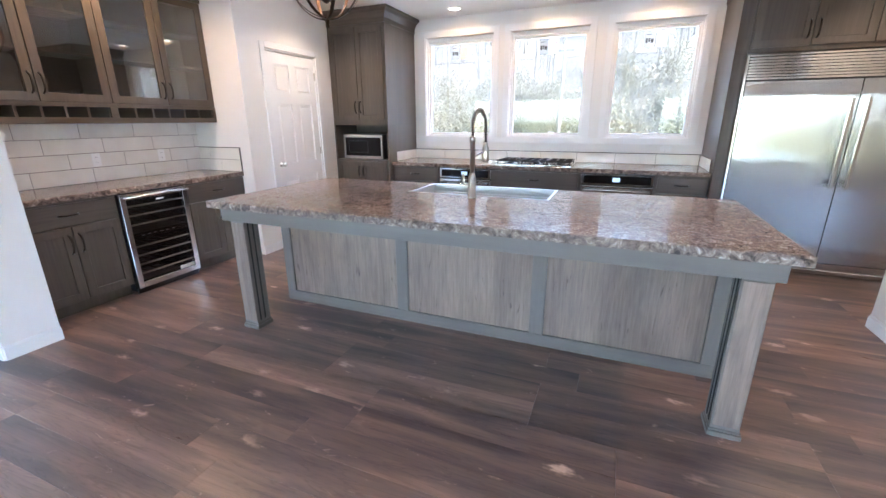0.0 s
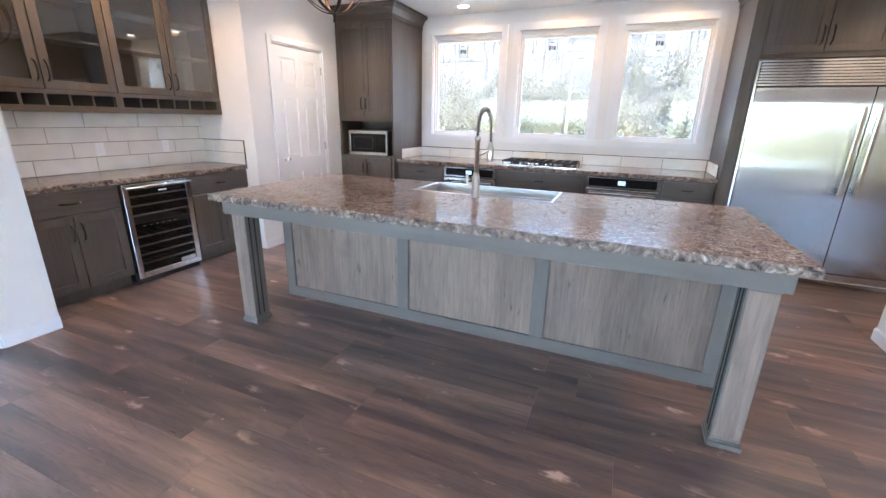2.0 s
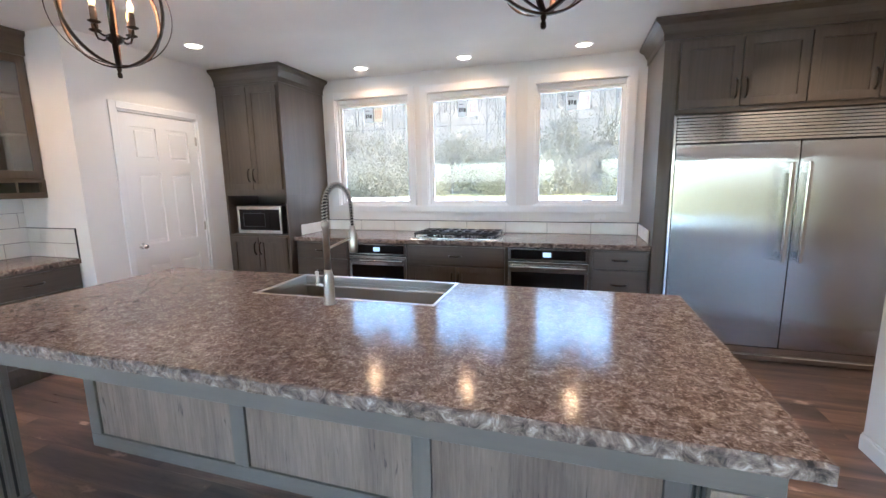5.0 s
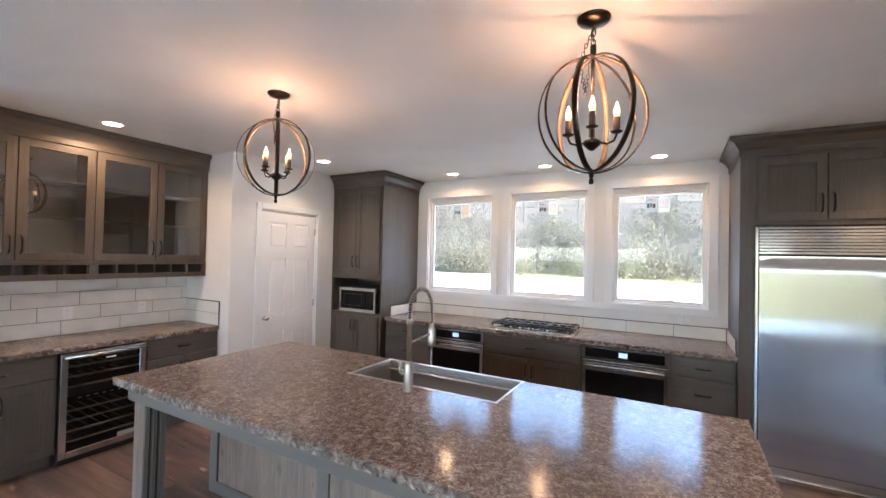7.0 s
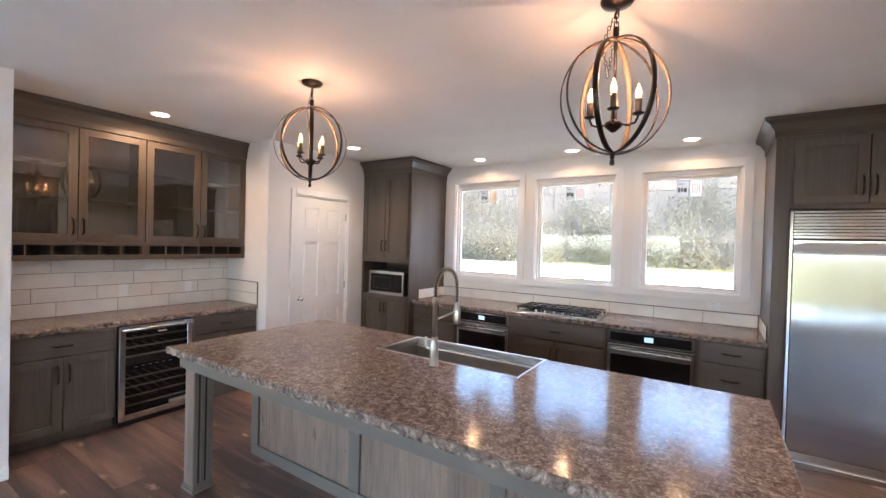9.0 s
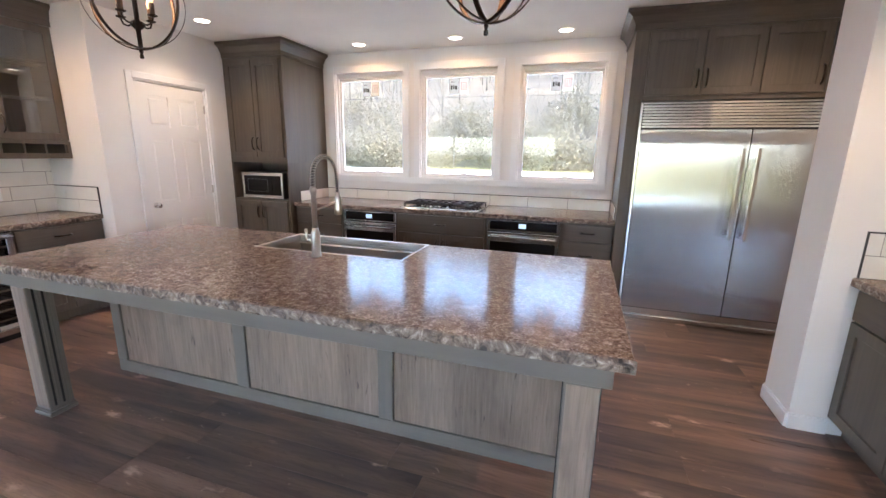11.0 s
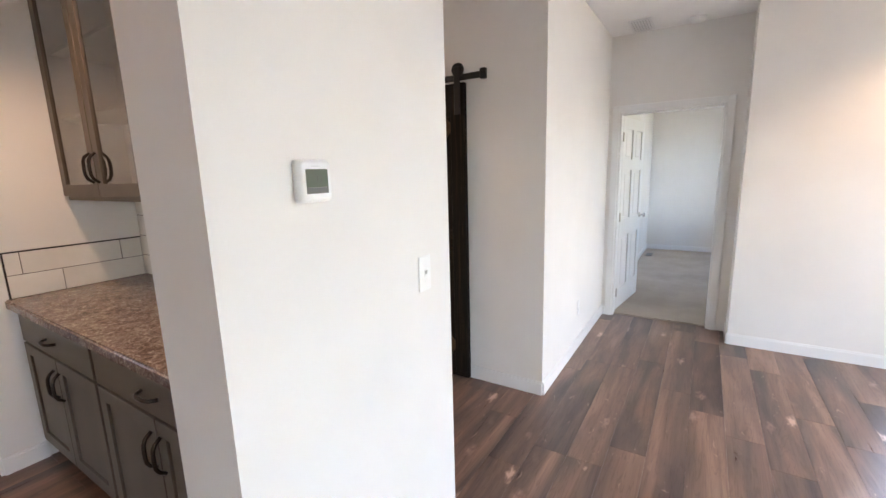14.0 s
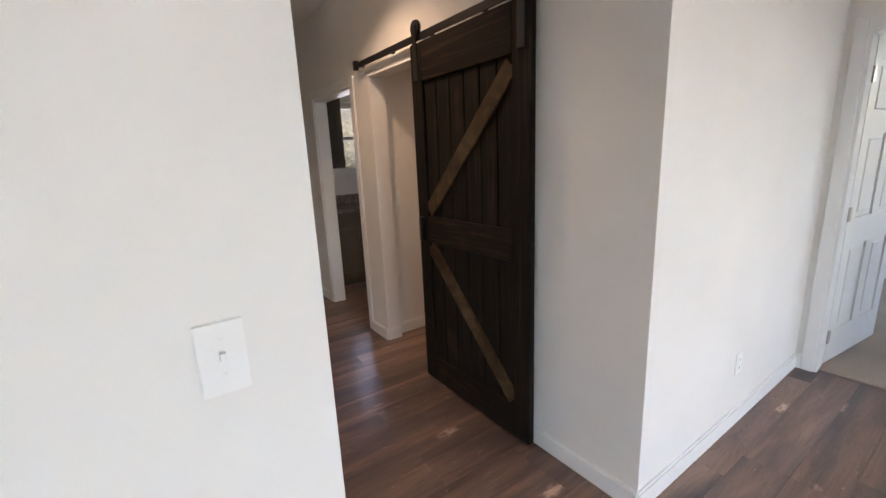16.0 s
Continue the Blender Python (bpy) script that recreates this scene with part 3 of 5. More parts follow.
for k, (x0, x1) in enumerate(WINDOWS):
    w = window("window_%d" % (k + 1), x0, x1, WZ0, WZ1, NORTH, 1, "white vinyl casement window with maker's stickers over the counter", glass=LOWE, slim=0.028, rail=0.025)
    hw, h = (x1 - x0) / 2, WZ1 - WZ0
    part("crank", tube(bmesh.new(), [(0.06, 0.04, 0.055), (0.06, 0.02, 0.065), (0.14, 0.015, 0.06)], 0.008), TRIM, w)
    for dx, mat, bars in ((-0.075, STICKER, INK), (0.05, PAPERTAN if k == 0 else PAPER, INKRED)):
        st = part("sticker", boxes((dx - 0.055, dx + 0.055, 0.094, 0.0955, h - 0.27, h - 0.1)), mat, w, "paper maker's sticker")
        if bars is INK:
            z0, z1 = h - 0.222, h - 0.172
            part("print", boxes((dx - 0.042, dx - 0.020, 0.092, 0.0935, z0, z1), (dx - 0.013, dx + 0.004, 0.092, 0.0935, z0 + 0.008, z1), (dx + 0.011, dx + 0.040, 0.092, 0.0935, z0, z1 - 0.006),
                                (dx - 0.04, dx + 0.012, 0.092, 0.0935, h - 0.137, h - 0.13)), bars, st)
        else:
            part("print", boxes((dx - 0.034, dx - 0.030, 0.092, 0.0935, h - 0.225, h - 0.14), (dx + 0.030, dx + 0.034, 0.092, 0.0935, h - 0.225, h - 0.14),
                                (dx - 0.030, dx + 0.030, 0.092, 0.0935, h - 0.144, h - 0.14), (dx - 0.030, dx + 0.030, 0.092, 0.0935, h - 0.225, h - 0.221),
                                (dx - 0.012, dx - 0.008, 0.092, 0.0935, h - 0.21, h - 0.155), (dx + 0.010, dx + 0.014, 0.092, 0.0935, h - 0.21, h - 0.155)), bars, st)
# flat casing boards round the three windows and white returns
t = 0.018
cx0, cx1, cz0, cz1 = -2.26, 1.245, 1.165, 2.60
dims = [(cx0, cx1, NORTH - t, NORTH, cz0, WZ0), (cx0, WINDOWS[0][0], NORTH - t, NORTH, WZ0, cz1), (WINDOWS[2][1], cx1, NORTH - t, NORTH, WZ0, cz1)]
for x0, x1 in WINDOWS:
    dims.append((x0, x1, NORTH - t, NORTH, WZ1, cz1))
for (a0, a1), (b0, b1) in zip(WINDOWS, WINDOWS[1:]):
    dims.append((a1, a1 + 0.075, NORTH - t, NORTH, WZ0, cz1))
    dims.append((b0 - 0.075, b0, NORTH - t, NORTH, WZ0, cz1))
structure("trim_windows", boxes(*dims, bevel=0.002), TRIM, "flat white casing boards round the kitchen windows", "trim")
structure("trim_window_return", boxes(*[d for x0, x1 in WINDOWS for d in ((x0, x0 + 0.01, NORTH + 0.001, NORTH + 0.05, WZ0, WZ1), (x1 - 0.01, x1, NORTH + 0.001, NORTH + 0.05, WZ0, WZ1),
                                                                          (x0 + 0.01, x1 - 0.01, NORTH + 0.001, NORTH + 0.05, WZ0, WZ0 + 0.01))]), TRIM, "white window returns", "trim")
window("window_4", UW0, UW1, 1.3, 2.2, 6.2, 1, "white vinyl window of the utility room", 1, 0.08, 0.05, True)
window("window_5", *SO[0], 0.3, HEAD, SOUTH, -1, "white vinyl living room window in three lights", 3)
window("door_4", *SO[1], 0.0, HEAD, SOUTH, -1, "white sliding glass door to the yard", 2)
window("door_5", *SO[2], 0.0, HEAD, SOUTH, -1, "white sliding glass door to the yard", 2)
window("window_6", BW0, BW1, 0.6, 2.4, 0.0, -1, "white vinyl bedroom window", 2)
east_door = window("door_6", EW0, EW1, 0.0, HEAD, 0, 1, "white sliding glass door beside the living room", 2)
east_door.matrix_basis = pose(EASTX, (EW0 + EW1) / 2, 0, 0, 0, -90)


# ---- cabinet parts: width along x, front at y = 0 facing -y ----
def pull(parent, x, z, upright=True, length=0.145, y=-0.02):
    """An arched bar pull."""
    pts = []
    for k in range(9):
        u = -1 + k / 4
        off = -0.032 * (1 - u ** 4) - 0.002
        pts.append((x, y + off, z + u * length / 2) if upright else (x + u * length / 2, y + off, z))
    bm = tube(bmesh.new(), pts, 0.0078, 8)
    return part("handle", bm, BRONZE, parent, "dark bronze arched pull")


def bm_ring(bm, x0, x1, z0, z1, w, y0, y1, edge=0.0018):
    """A rectangular frame of boards, w wide, between y0 (front) and y1, with a softened front edge."""
    loops = []
    for y, o, i in ((y1, 0, w), (y0 + edge, 0, w), (y0, edge, w - edge)):
        outer = [bm.verts.new(p) for p in ((x0 + o, y, z0 + o), (x1 - o, y, z0 + o), (x1 - o, y, z1 - o), (x0 + o, y, z1 - o))]
        inner = [bm.verts.new(p) for p in ((x0 + i, y, z0 + i), (x1 - i, y, z0 + i), (x1 - i, y, z1 - i), (x0 + i, y, z1 - i))]
        loops.append((outer, inner))
    for k in range(4):
        n = (k + 1) % 4
        for (oa, ia), (ob, ib) in zip(loops, loops[1:]):
            bm.faces.new((oa[k], oa[n], ob[n], ob[k]))
            bm.faces.new((ia[n], ia[k], ib[k], ib[n]))
        o, i = loops[-1]
        bm.faces.new((o[k], o[n], i[n], i[k]))
        o, i = loops[0]
        bm.faces.new((o[n], o[k], i[k], i[n]))
    return bm


def shaker(parent, name, x0, x1, z0, z1, handle=None, glass=False, flat=False, y=-0.02, hz=None, pull_len=0.13):
    """A shaker front from 20 mm boards. handle: 'l', 'r', 'c' or None."""
    w = 0.062
    g = 0.0035
    x0, x1, z0, z1 = x0 + g, x1 - g, z0 + g, z1 - g
    if flat:
        bm = bm_box(bmesh.new(), x0, x1, y, -0.001, z0, z1, 0.002)
    else:
        bm = bm_ring(bmesh.new(), x0, x1, z0, z1, w, y, -0.001)
    door = part(name, bm, CABH if flat else CAB, parent)
    if not glass and not flat:
        part("door_panel", boxes((x0 + w - 0.004, x1 - w + 0.004, y + 0.011, y + 0.016, z0 + w - 0.004, z1 - w + 0.004)), CAB, door)
    if glass:
        part("pane", boxes((x0 + w - 0.003, x1 - w + 0.003, y + 0.009, y + 0.013, z0 + w - 0.003, z1 - w + 0.003)), CABGLASS, door, "clear glass pane")
    if handle == 'c':
        pull(door, (x0 + x1) / 2, (z0 + z1) / 2, False, pull_len)
    elif handle:
        hx = x0 + w / 2 if handle == 'l' else x1 - w / 2
        top = hz if hz is not None else z1 - 0.13
        pull(door, hx, top)
    return door


def base_cabinet(label, at, turn, w, layout, h=0.885, d=0.58, group="base cabinets", end=()):
    """layout: list of rows from the top down: ('drawer', height), ('drawers', height, count) or ('doors', count)."""
    c = thing("base_cabinet", label, "cabinet", at, turn, group)
    part("body", boxes((0, w, 0.0, d, 0.105, h), (0.0, w, 0.07, d, 0.0, 0.105)), CAB, c)
    z = h - 0.012
    for row in layout:
        if row[0] == 'drawer':
            shaker(c, "drawer", 0.008, w - 0.008, z - row[1], z, 'c', flat=True)
            z -= row[1] + 0.006
        else:
            n = row[1]
            step = (w - 0.016) / n
            for k in range(n):
                side = ('r' if k % 2 == 0 else 'l') if n > 1 else 'r'
                shaker(c, "door", 0.008 + k * step, 0.008 + (k + 1) * step, 0.112, z, side)
    return c


def crown(parent, x0, x1, y0, depth, z0, z1, flare=0.06, left=True, right=True):
    """A stepped and sloping crown on top of a cabinet."""
    bm = bmesh.new()
    prof = [(0.0, z0), (0.012, z0), (0.012, z0 + 0.05), (flare * 0.55, z1 - 0.055), (flare, z1 - 0.03), (flare, z1)]
    rings = []
    for off, z in prof:
        a, b = x0 - (off if left else 0), x1 + (off if right else 0)
        rings.append([bm.verts.new(p) for p in ((a, y0 + depth, z), (a, y0 - off, z), (b, y0 - off, z), (b, y0 + depth, z))])
    for r, s in zip(rings, rings[1:]):
        for k in range(4):
            bm.faces.new((r[k], r[(k + 1) % 4], s[(k + 1) % 4], s[k]))
    bm.faces.new(rings[0])
    bm.faces.new(rings[-1])
    return part("crown", bm, CABH, parent, "flared crown moulding")


# ---- worktops ----
def worktop(name, outline, z0, z1, rough_sides, label):
    """A stone-look slab; outline counter-clockwise, the sides in rough_sides have a broken, chiselled edge."""
    pts, jag = [], []
    n = len(outline)
    for i in range(n):
        a, b = Vector(outline[i]), Vector(outline[(i + 1) % n])
        steps = max(1, int((b - a).length / 0.018)) if i in rough_sides else 1
        for k in range(steps):
            pts.append(a + (b - a) * k / steps)
            d = (b - a).normalized()
            jag.append(Vector((d.y, -d.x)) if i in rough_sides and k else Vector((0, 0)))
    bm = bmesh.new()
    rim = bmesh.new()
    levels = [(z1, 0.002), (z1 - 0.007, 0.007), (z0 + (z1 - z0) * 0.5, 0.009), (z0 + 0.006, 0.006), (z0, -0.004)]
    rings = []
    for li, (z, out) in enumerate(levels):
        ring = []
        for p, j in zip(pts, jag):
            f = noise.noise(Vector((p.x * 38, p.y * 38, li * 1.7))) + 0.5 * noise.noise(Vector((p.x * 90, p.y * 90, li * 3.1)))
            q = p + j * (f * 0.0055 * (0.35 if li == 0 else 1.0) - (0.008 if li == 0 else 0.002))
            ring.append(bm.verts.new((q.x, q.y, z + (0 if li in (0, 4) else f * 0.003))))
        rings.append(ring)
    for r, s in zip(rings, rings[1:]):
        for k in range(len(r)):
            quad = (r[k], r[(k + 1) % len(r)], s[(k + 1) % len(r)], s[k])
            if jag[k].length or jag[(k + 1) % len(r)].length:
                rim.faces.new([rim.verts.new(v.co) for v in quad])
            else:
                bm.faces.new(quad)
    bm.faces.new(rings[0])
    bm.faces.new(rings[-1][::-1])
    ob = part(name, bm, STONE)
    if rough_sides:
        bmesh.ops.remove_doubles(rim, verts=rim.verts, dist=0.00001)
        part("chiselled_edge", rim, STONE_EDGE, ob, "broken pale chiselled edge")
    return tagged(ob, label, "countertop")


# ---- kitchen island ----
IX0, IX1, IY0, IY1, IZ = -2.08, 1.192, 2.495, 3.805, 0.94
SX0, SX1, SY0 = -0.99, 0.05, 3.335
worktop("island_countertop", [(IX0, IY0), (IX1, IY0), (IX1, IY1), (SX1, IY1), (SX1, SY0), (SX0, SY0), (SX0, IY1), (IX0, IY1)], IZ - 0.045, IZ, {0, 1, 2, 6, 7},
        "polished brown mottled stone-look island top with chiselled edge")
isl = thing("kitchen_island", "blue-grey island base with weathered grey wood panels", "kitchen island", (0, 0, 0))
PY = 3.085
px0, px1 = -2.03, 1.10
part("body", boxes((px0 + 0.005, SX0 - 0.02, PY + 0.02, 3.74, 0.0, 0.894), (SX1 + 0.02, px1 - 0.005, PY + 0.02, 3.74, 0.0, 0.894), (SX0 - 0.02, SX1 + 0.02, PY + 0.02, 3.30, 0.0, 0.894),
                   (SX0 - 0.02, SX1 + 0.02, 3.30, 3.74, 0.0, 0.66)), ISLE, isl)
part("apron", boxes((-2.03, 1.14, 2.555, 2.58, 0.80, 0.894), (1.115, 1.14, 2.58, 3.70, 0.80, 0.894), (-2.03, -2.005, 2.58, 3.70, 0.80, 0.894), bevel=0.002), ISLEH, isl, "blue-grey apron board under the top")
part("bottom_rail", boxes((px0, px1, PY - 0.002, PY + 0.02, 0.0, 0.085), bevel=0.002), ISLEH, isl)
part("top_rail", boxes((px0, px1, PY - 0.002, PY + 0.02, 0.80, 0.894), bevel=0.002), ISLEH, isl)
STILES = [(px0, px0 + 0.085), (-0.975, -0.885), (0.015, 0.105), (px1 - 0.085, px1)]
for a, b in STILES:
    part("stile", boxes((a, b, PY - 0.002, PY + 0.02, 0.085, 0.80), bevel=0.002), ISLE, isl)
for (a0, a1), (b0, b1) in zip(STILES, STILES[1:]):
    part("panel", boxes((a1, b0, PY + 0.012, PY + 0.0199, 0.085, 0.80)), BARNGREY, isl, "weathered grey wood-grain panel")
part("end_panel", boxes((px1 - 0.0049, px1 + 0.012, PY + 0.03, 3.74, 0.0, 0.894)), BARNGREY, isl, "weathered grey end panel")
part("end_panel", boxes((px0 - 0.012, px0 + 0.0049, PY + 0.03, 3.74, 0.0, 0.894)), BARNGREY, isl, "weathered grey end panel")


def island_leg(x0, y0):
    w = 0.122
    leg = part("leg", boxes((x0, x0 + w, y0, y0 + w, 0.0, 0.80), bevel=0.003), ISLE, isl, "square fluted leg")
    for k in range(4):
        u = 0.024 + k * 0.021
        # every other strip is black: the shade of a groove put into colour
        part("flute", boxes((x0 + w - 0.001, x0 + w + 0.004, y0 + u, y0 + u + 0.011, 0.06, 0.79), bevel=0.0015), DARKGAP if k % 2 == 0 else ISLE, leg)
        part("flute", boxes((x0 - 0.004, x0 + 0.001, y0 + u, y0 + u + 0.011, 0.06, 0.79), bevel=0.0015), DARKGAP if k % 2 == 0 else ISLE, leg)
    part("grain_inlay", boxes((x0 + 0.010, x0 + w - 0.004, y0 - 0.003, y0 + 0.001, 0.06, 0.79)), BARNGREY, leg, "weathered grain face")
    part("shoe", boxes((x0 - 0.011, x0 + w + 0.011, y0 - 0.011, y0 + w + 0.011, 0.0, 0.028), (x0 - 0.006, x0 + w + 0.006, y0 - 0.006, y0 + w + 0.006, 0.028, 0.042), bevel=0.004), ISLE, leg)


island_leg(-1.968, 2.565)
island_leg(0.985, 2.565)

# apron-front workstation sink
sink = thing("sink", "large stainless steel workstation sink set into the island", "sink", (0, 0, IZ - 0.01))
zb = -0.25
part("rim", boxes((SX0 - 0.004, SX0 + 0.02, SY0 + 0.02, 3.818, -0.03, 0.008), (SX1 - 0.02, SX1 + 0.004, SY0 + 0.02, 3.818, -0.03, 0.008),
                  (SX0 - 0.004, SX1 + 0.004, SY0 - 0.004, SY0 + 0.02, -0.03, 0.012), (SX0 + 0.02, SX1 - 0.02, 3.79, 3.818, -0.03, 0.008), bevel=0.003), SINK, sink)
part("bowl", boxes((SX0 + 0.012, SX0 + 0.02, SY0 + 0.012, 3.8, zb, -0.03), (SX1 - 0.02, SX1 - 0.012, SY0 + 0.012, 3.8, zb, -0.03), (SX0 + 0.02, SX1 - 0.02, SY0 + 0.012, SY0 + 0.02, zb, -0.03),
                   (SX0 + 0.02, SX1 - 0.02, 3.79, 3.8, zb, -0.03), (SX0 + 0.012, SX1 - 0.012, SY0 + 0.012, 3.8, zb - 0.008, zb)), SINK, sink)
part("ledge", boxes((SX0 + 0.02, SX1 - 0.02, SY0 + 0.02, SY0 + 0.036, -0.06, -0.05), (SX0 + 0.02, SX1 - 0.02, 3.765, 3.79, -0.06, -0.05), bevel=0.002), SINK, sink)
part("apron_front", boxes((SX0, SX1, 3.8, 3.816, -0.27, -0.03), bevel=0.002), SINK, sink)
part("drain", lathe(bmesh.new(), [(0.055, 0.0), (0.055, 0.004), (0.03, 0.005), (0.028, 0.001)], 20, (-0.4, 3.6, zb)), CHROME, sink)

# spring faucet
fx, fy = -0.458, 3.255
fau = thing("faucet", "brushed nickel spring pull-down kitchen faucet", "faucet", (fx, fy, IZ))
part("base", lathe(bmesh.new(), [(0.031, 0.0), (0.031, 0.006), (0.026, 0.01), (0.0255, 0.14), (0.021, 0.15), (0.018, 0.17)], 20), NICKEL, fau)
part("riser", lathe(bmesh.new(), [(0.0155, 0.16), (0.0155, 0.37), (0.02, 0.375), (0.02, 0.40), (0.014, 0.405)], 16), NICKEL, fau)
part("lever", tube(bmesh.new(), [(-0.02, 0, 0.09), (-0.06, 0, 0.09), (-0.062, 0, 0.10), (-0.063, -0.002, 0.16)], 0.009), NICKEL, fau, "side lever handle")
arc = [(0, 0, 0.40)]
for k in range(13):
    a = math.pi * k / 12
    arc.append((0.085 * (1 - math.cos(a)) * 0.16, 0.1 * (1 - math.cos(a)), 0.46 + 0.115 * math.sin(a)))
arc.append((0.028, 0.205, 0.36))
part("hose", tube(bmesh.new(), arc, 0.008, 8), BLACK, fau)
coil = []
cum = [Vector(p) for p in arc]
lens = [0.0]
for a, b in zip(cum, cum[1:]):
    lens.append(lens[-1] + (b - a).length)
turns = 34
for k in range(turns * 8 + 1):
    s = lens[-1] * k / (turns * 8)
    i = max(j for j in range(len(lens) - 1) if lens[j] <= s + 1e-9)
    u = (s - lens[i]) / max(lens[i + 1] - lens[i], 1e-6)
    p = cum[i].lerp(cum[i + 1], u)
    d = (cum[i + 1] - cum[i]).normalized()
    e = d.cross(Vector((0.65, -0.75, 0))).normalized() if abs(d.z) < 0.999 else Vector((0.75, 0.65, 0))
    f = d.cross(e).normalized()
    ang = 2 * math.pi * k / 8
    coil.append(p + (e * math.cos(ang) + f * math.sin(ang)) * 0.0135)
part("spring", tube(bmesh.new(), coil, 0.0026, 5), NICKEL, fau, "coiled spring sleeve")
part("spray_head", lathe(bmesh.new(), [(0.012, 0.0), (0.022, 0.005), (0.024, 0.03), (0.024, 0.10), (0.017, 0.115), (0.014, 0.14)], 16, (0.028, 0.205, 0.22)), NICKEL, fau)
part("holder_arm", tube(bmesh.new(), [(0, 0, 0.27), (0.012, 0.09, 0.285), (0.025, 0.185, 0.30)], 0.0065), NICKEL, fau)

# ---- north run ----
FR = 5.53
CT = 0.93
base_cabinet("grey-brown drawer cabinet beside the tall pantry cabinet", (-2.325, FR, 0), 0, 0.655, [('drawer', 0.17), ('drawer', 0.27), ('drawer', 0.30)])
base_cabinet("grey-brown cooktop cabinet with drawer and doors", (-0.955, FR, 0), 0, 1.015, [('drawer', 0.2), ('doors', 2)])
base_cabinet("grey-brown drawer cabinet beside the refrigerator", (0.845, FR, 0), 0, 0.485, [('drawer', 0.17), ('drawer', 0.27), ('drawer', 0.30)])
worktop("countertop", [(-2.325, 5.49), (1.33, 5.49), (1.33, NORTH), (-2.325, NORTH)], CT - 0.042, CT, {0}, "brown stone-look laminate counter below the windows")


def oven(x0, w):
    o = thing("oven", "built-in stainless steel wall oven with black glass", "oven", (x0, FR, 0), 0, "ovens under the counter")
    z0, z1 = 0.16, 0.88
    part("cabinet_surround", boxes((0, 0.02, 0.0, 0.58, 0.105, 0.885), (w - 0.02, w, 0.0, 0.58, 0.105, 0.885), (0.02, w - 0.02, 0.0, 0.58, 0.105, z0), (0, w, 0.07, 0.58, 0, 0.105)), CAB, o, "grey-brown surround")
    part("body", boxes((0.021, w - 0.021, 0.002, 0.56, z0, z1)), BLACK, o)
    part("control_panel", boxes((0.022, w - 0.022, -0.022, 0.001, z1 - 0.125, z1 - 0.004), bevel=0.003), STEEL, o)
    part("control_glass", boxes((0.05, w - 0.05, -0.0245, -0.0222, z1 - 0.108, z1 - 0.02)), BLACKGLASS, o, "black control glass")
    part("display", boxes((w / 2 - 0.04, w / 2 + 0.035, -0.0262, -0.0248, z1 - 0.085, z1 - 0.04)), DISPLAY, o, "lit blue display")
    d = part("door", boxes((0.022, w - 0.022, -0.026, 0.001, z0 + 0.01, z1 - 0.135), bevel=0.004), STEEL, o)
    part("window", boxes((0.055, w - 0.055, -0.0285, -0.0262, z0 + 0.07, z1 - 0.235)), BLACKGLASS, d, "black glass oven window")
    hb = tube(bmesh.new(), [(0.05, -0.065, z1 - 0.18), (w - 0.05, -0.065, z1 - 0.18)], 0.0125, 10)
    for hx in (0.07, w - 0.07):
        tube(hb, [(hx, -0.024, z1 - 0.18), (hx, -0.065, z1 - 0.18)], 0.009, 8)
    part("handle", hb, STEEL, d)
    return o


oven(-1.67, 0.715)
oven(0.06, 0.785)

# gas cooktop
cook = thing("cooktop", "stainless gas cooktop with black cast-iron grates", "cooktop", (-0.50, 5.86, CT))
part("tray", boxes((-0.455, 0.455, -0.255, 0.265, 0.0, 0.012), bevel=0.005), STEEL, cook)
for gx in (-0.3, 0.0, 0.3):
    bm = bmesh.new()
    for y in (-0.2, -0.07, 0.07, 0.23):
        tube(bm, [(gx - 0.135, y, 0.045), (gx + 0.135, y, 0.045)], 0.0095, 6)
    for x in (-0.135, -0.045, 0.045, 0.135):
        tube(bm, [(gx + x, -0.2, 0.045), (gx + x, 0.23, 0.045)], 0.0095, 6)
    for x in (-0.13, 0.13):
        for y in (-0.195, 0.225):
            tube(bm, [(gx + x, y, 0.01), (gx + x, y, 0.045)], 0.008, 6)
    part("grate", bm, BLACK, cook, "black cast-iron grate")
for bx, by, r in ((-0.3, -0.06, 0.045), (-0.3, 0.13, 0.035), (0, 0.02, 0.06), (0.3, -0.06, 0.035), (0.3, 0.13, 0.045)):
    part("burner", lathe(bmesh.new(), [(r, 0.012), (r, 0.022), (r * 0.75, 0.024), (r * 0.75, 0.031), (r * 0.5, 0.033)], 16, (bx, by, 0)), BLACK, cook)
for k in range(5):
    part("knob", lathe(bmesh.new(), [(0.019, 0.012), (0.017, 0.035), (0.014, 0.037)], 14, (-0.2 + k * 0.1, -0.225, 0)), STEEL, cook)

# tall cabinet with microwave
tall = thing("tall_cabinet", "tall grey-brown cabinet with microwave niche and crown", "cabinet", (-3.155, 5.42, 0))
tw, td = 0.83, NORTH - 5.42 - 0.002
part("lower_body", boxes((0, tw, 0, td, 0.105, 0.955)), CAB, tall)
part("plinth", boxes((0.0, tw, 0.07, td, 0, 0.105)), CAB, tall)
part("upper_body", boxes((0, tw, 0, td, 1.40, 2.62)), CAB, tall)
part("niche_side", boxes((0, 0.02, 0, td, 0.955, 1.40)), CAB, tall)
part("niche_side", boxes((tw - 0.02, tw, 0, td, 0.955, 1.40)), CAB, tall)
part("niche_back", boxes((0.02, tw - 0.02, 0.5, td, 0.955, 1.40)), CAB, tall)
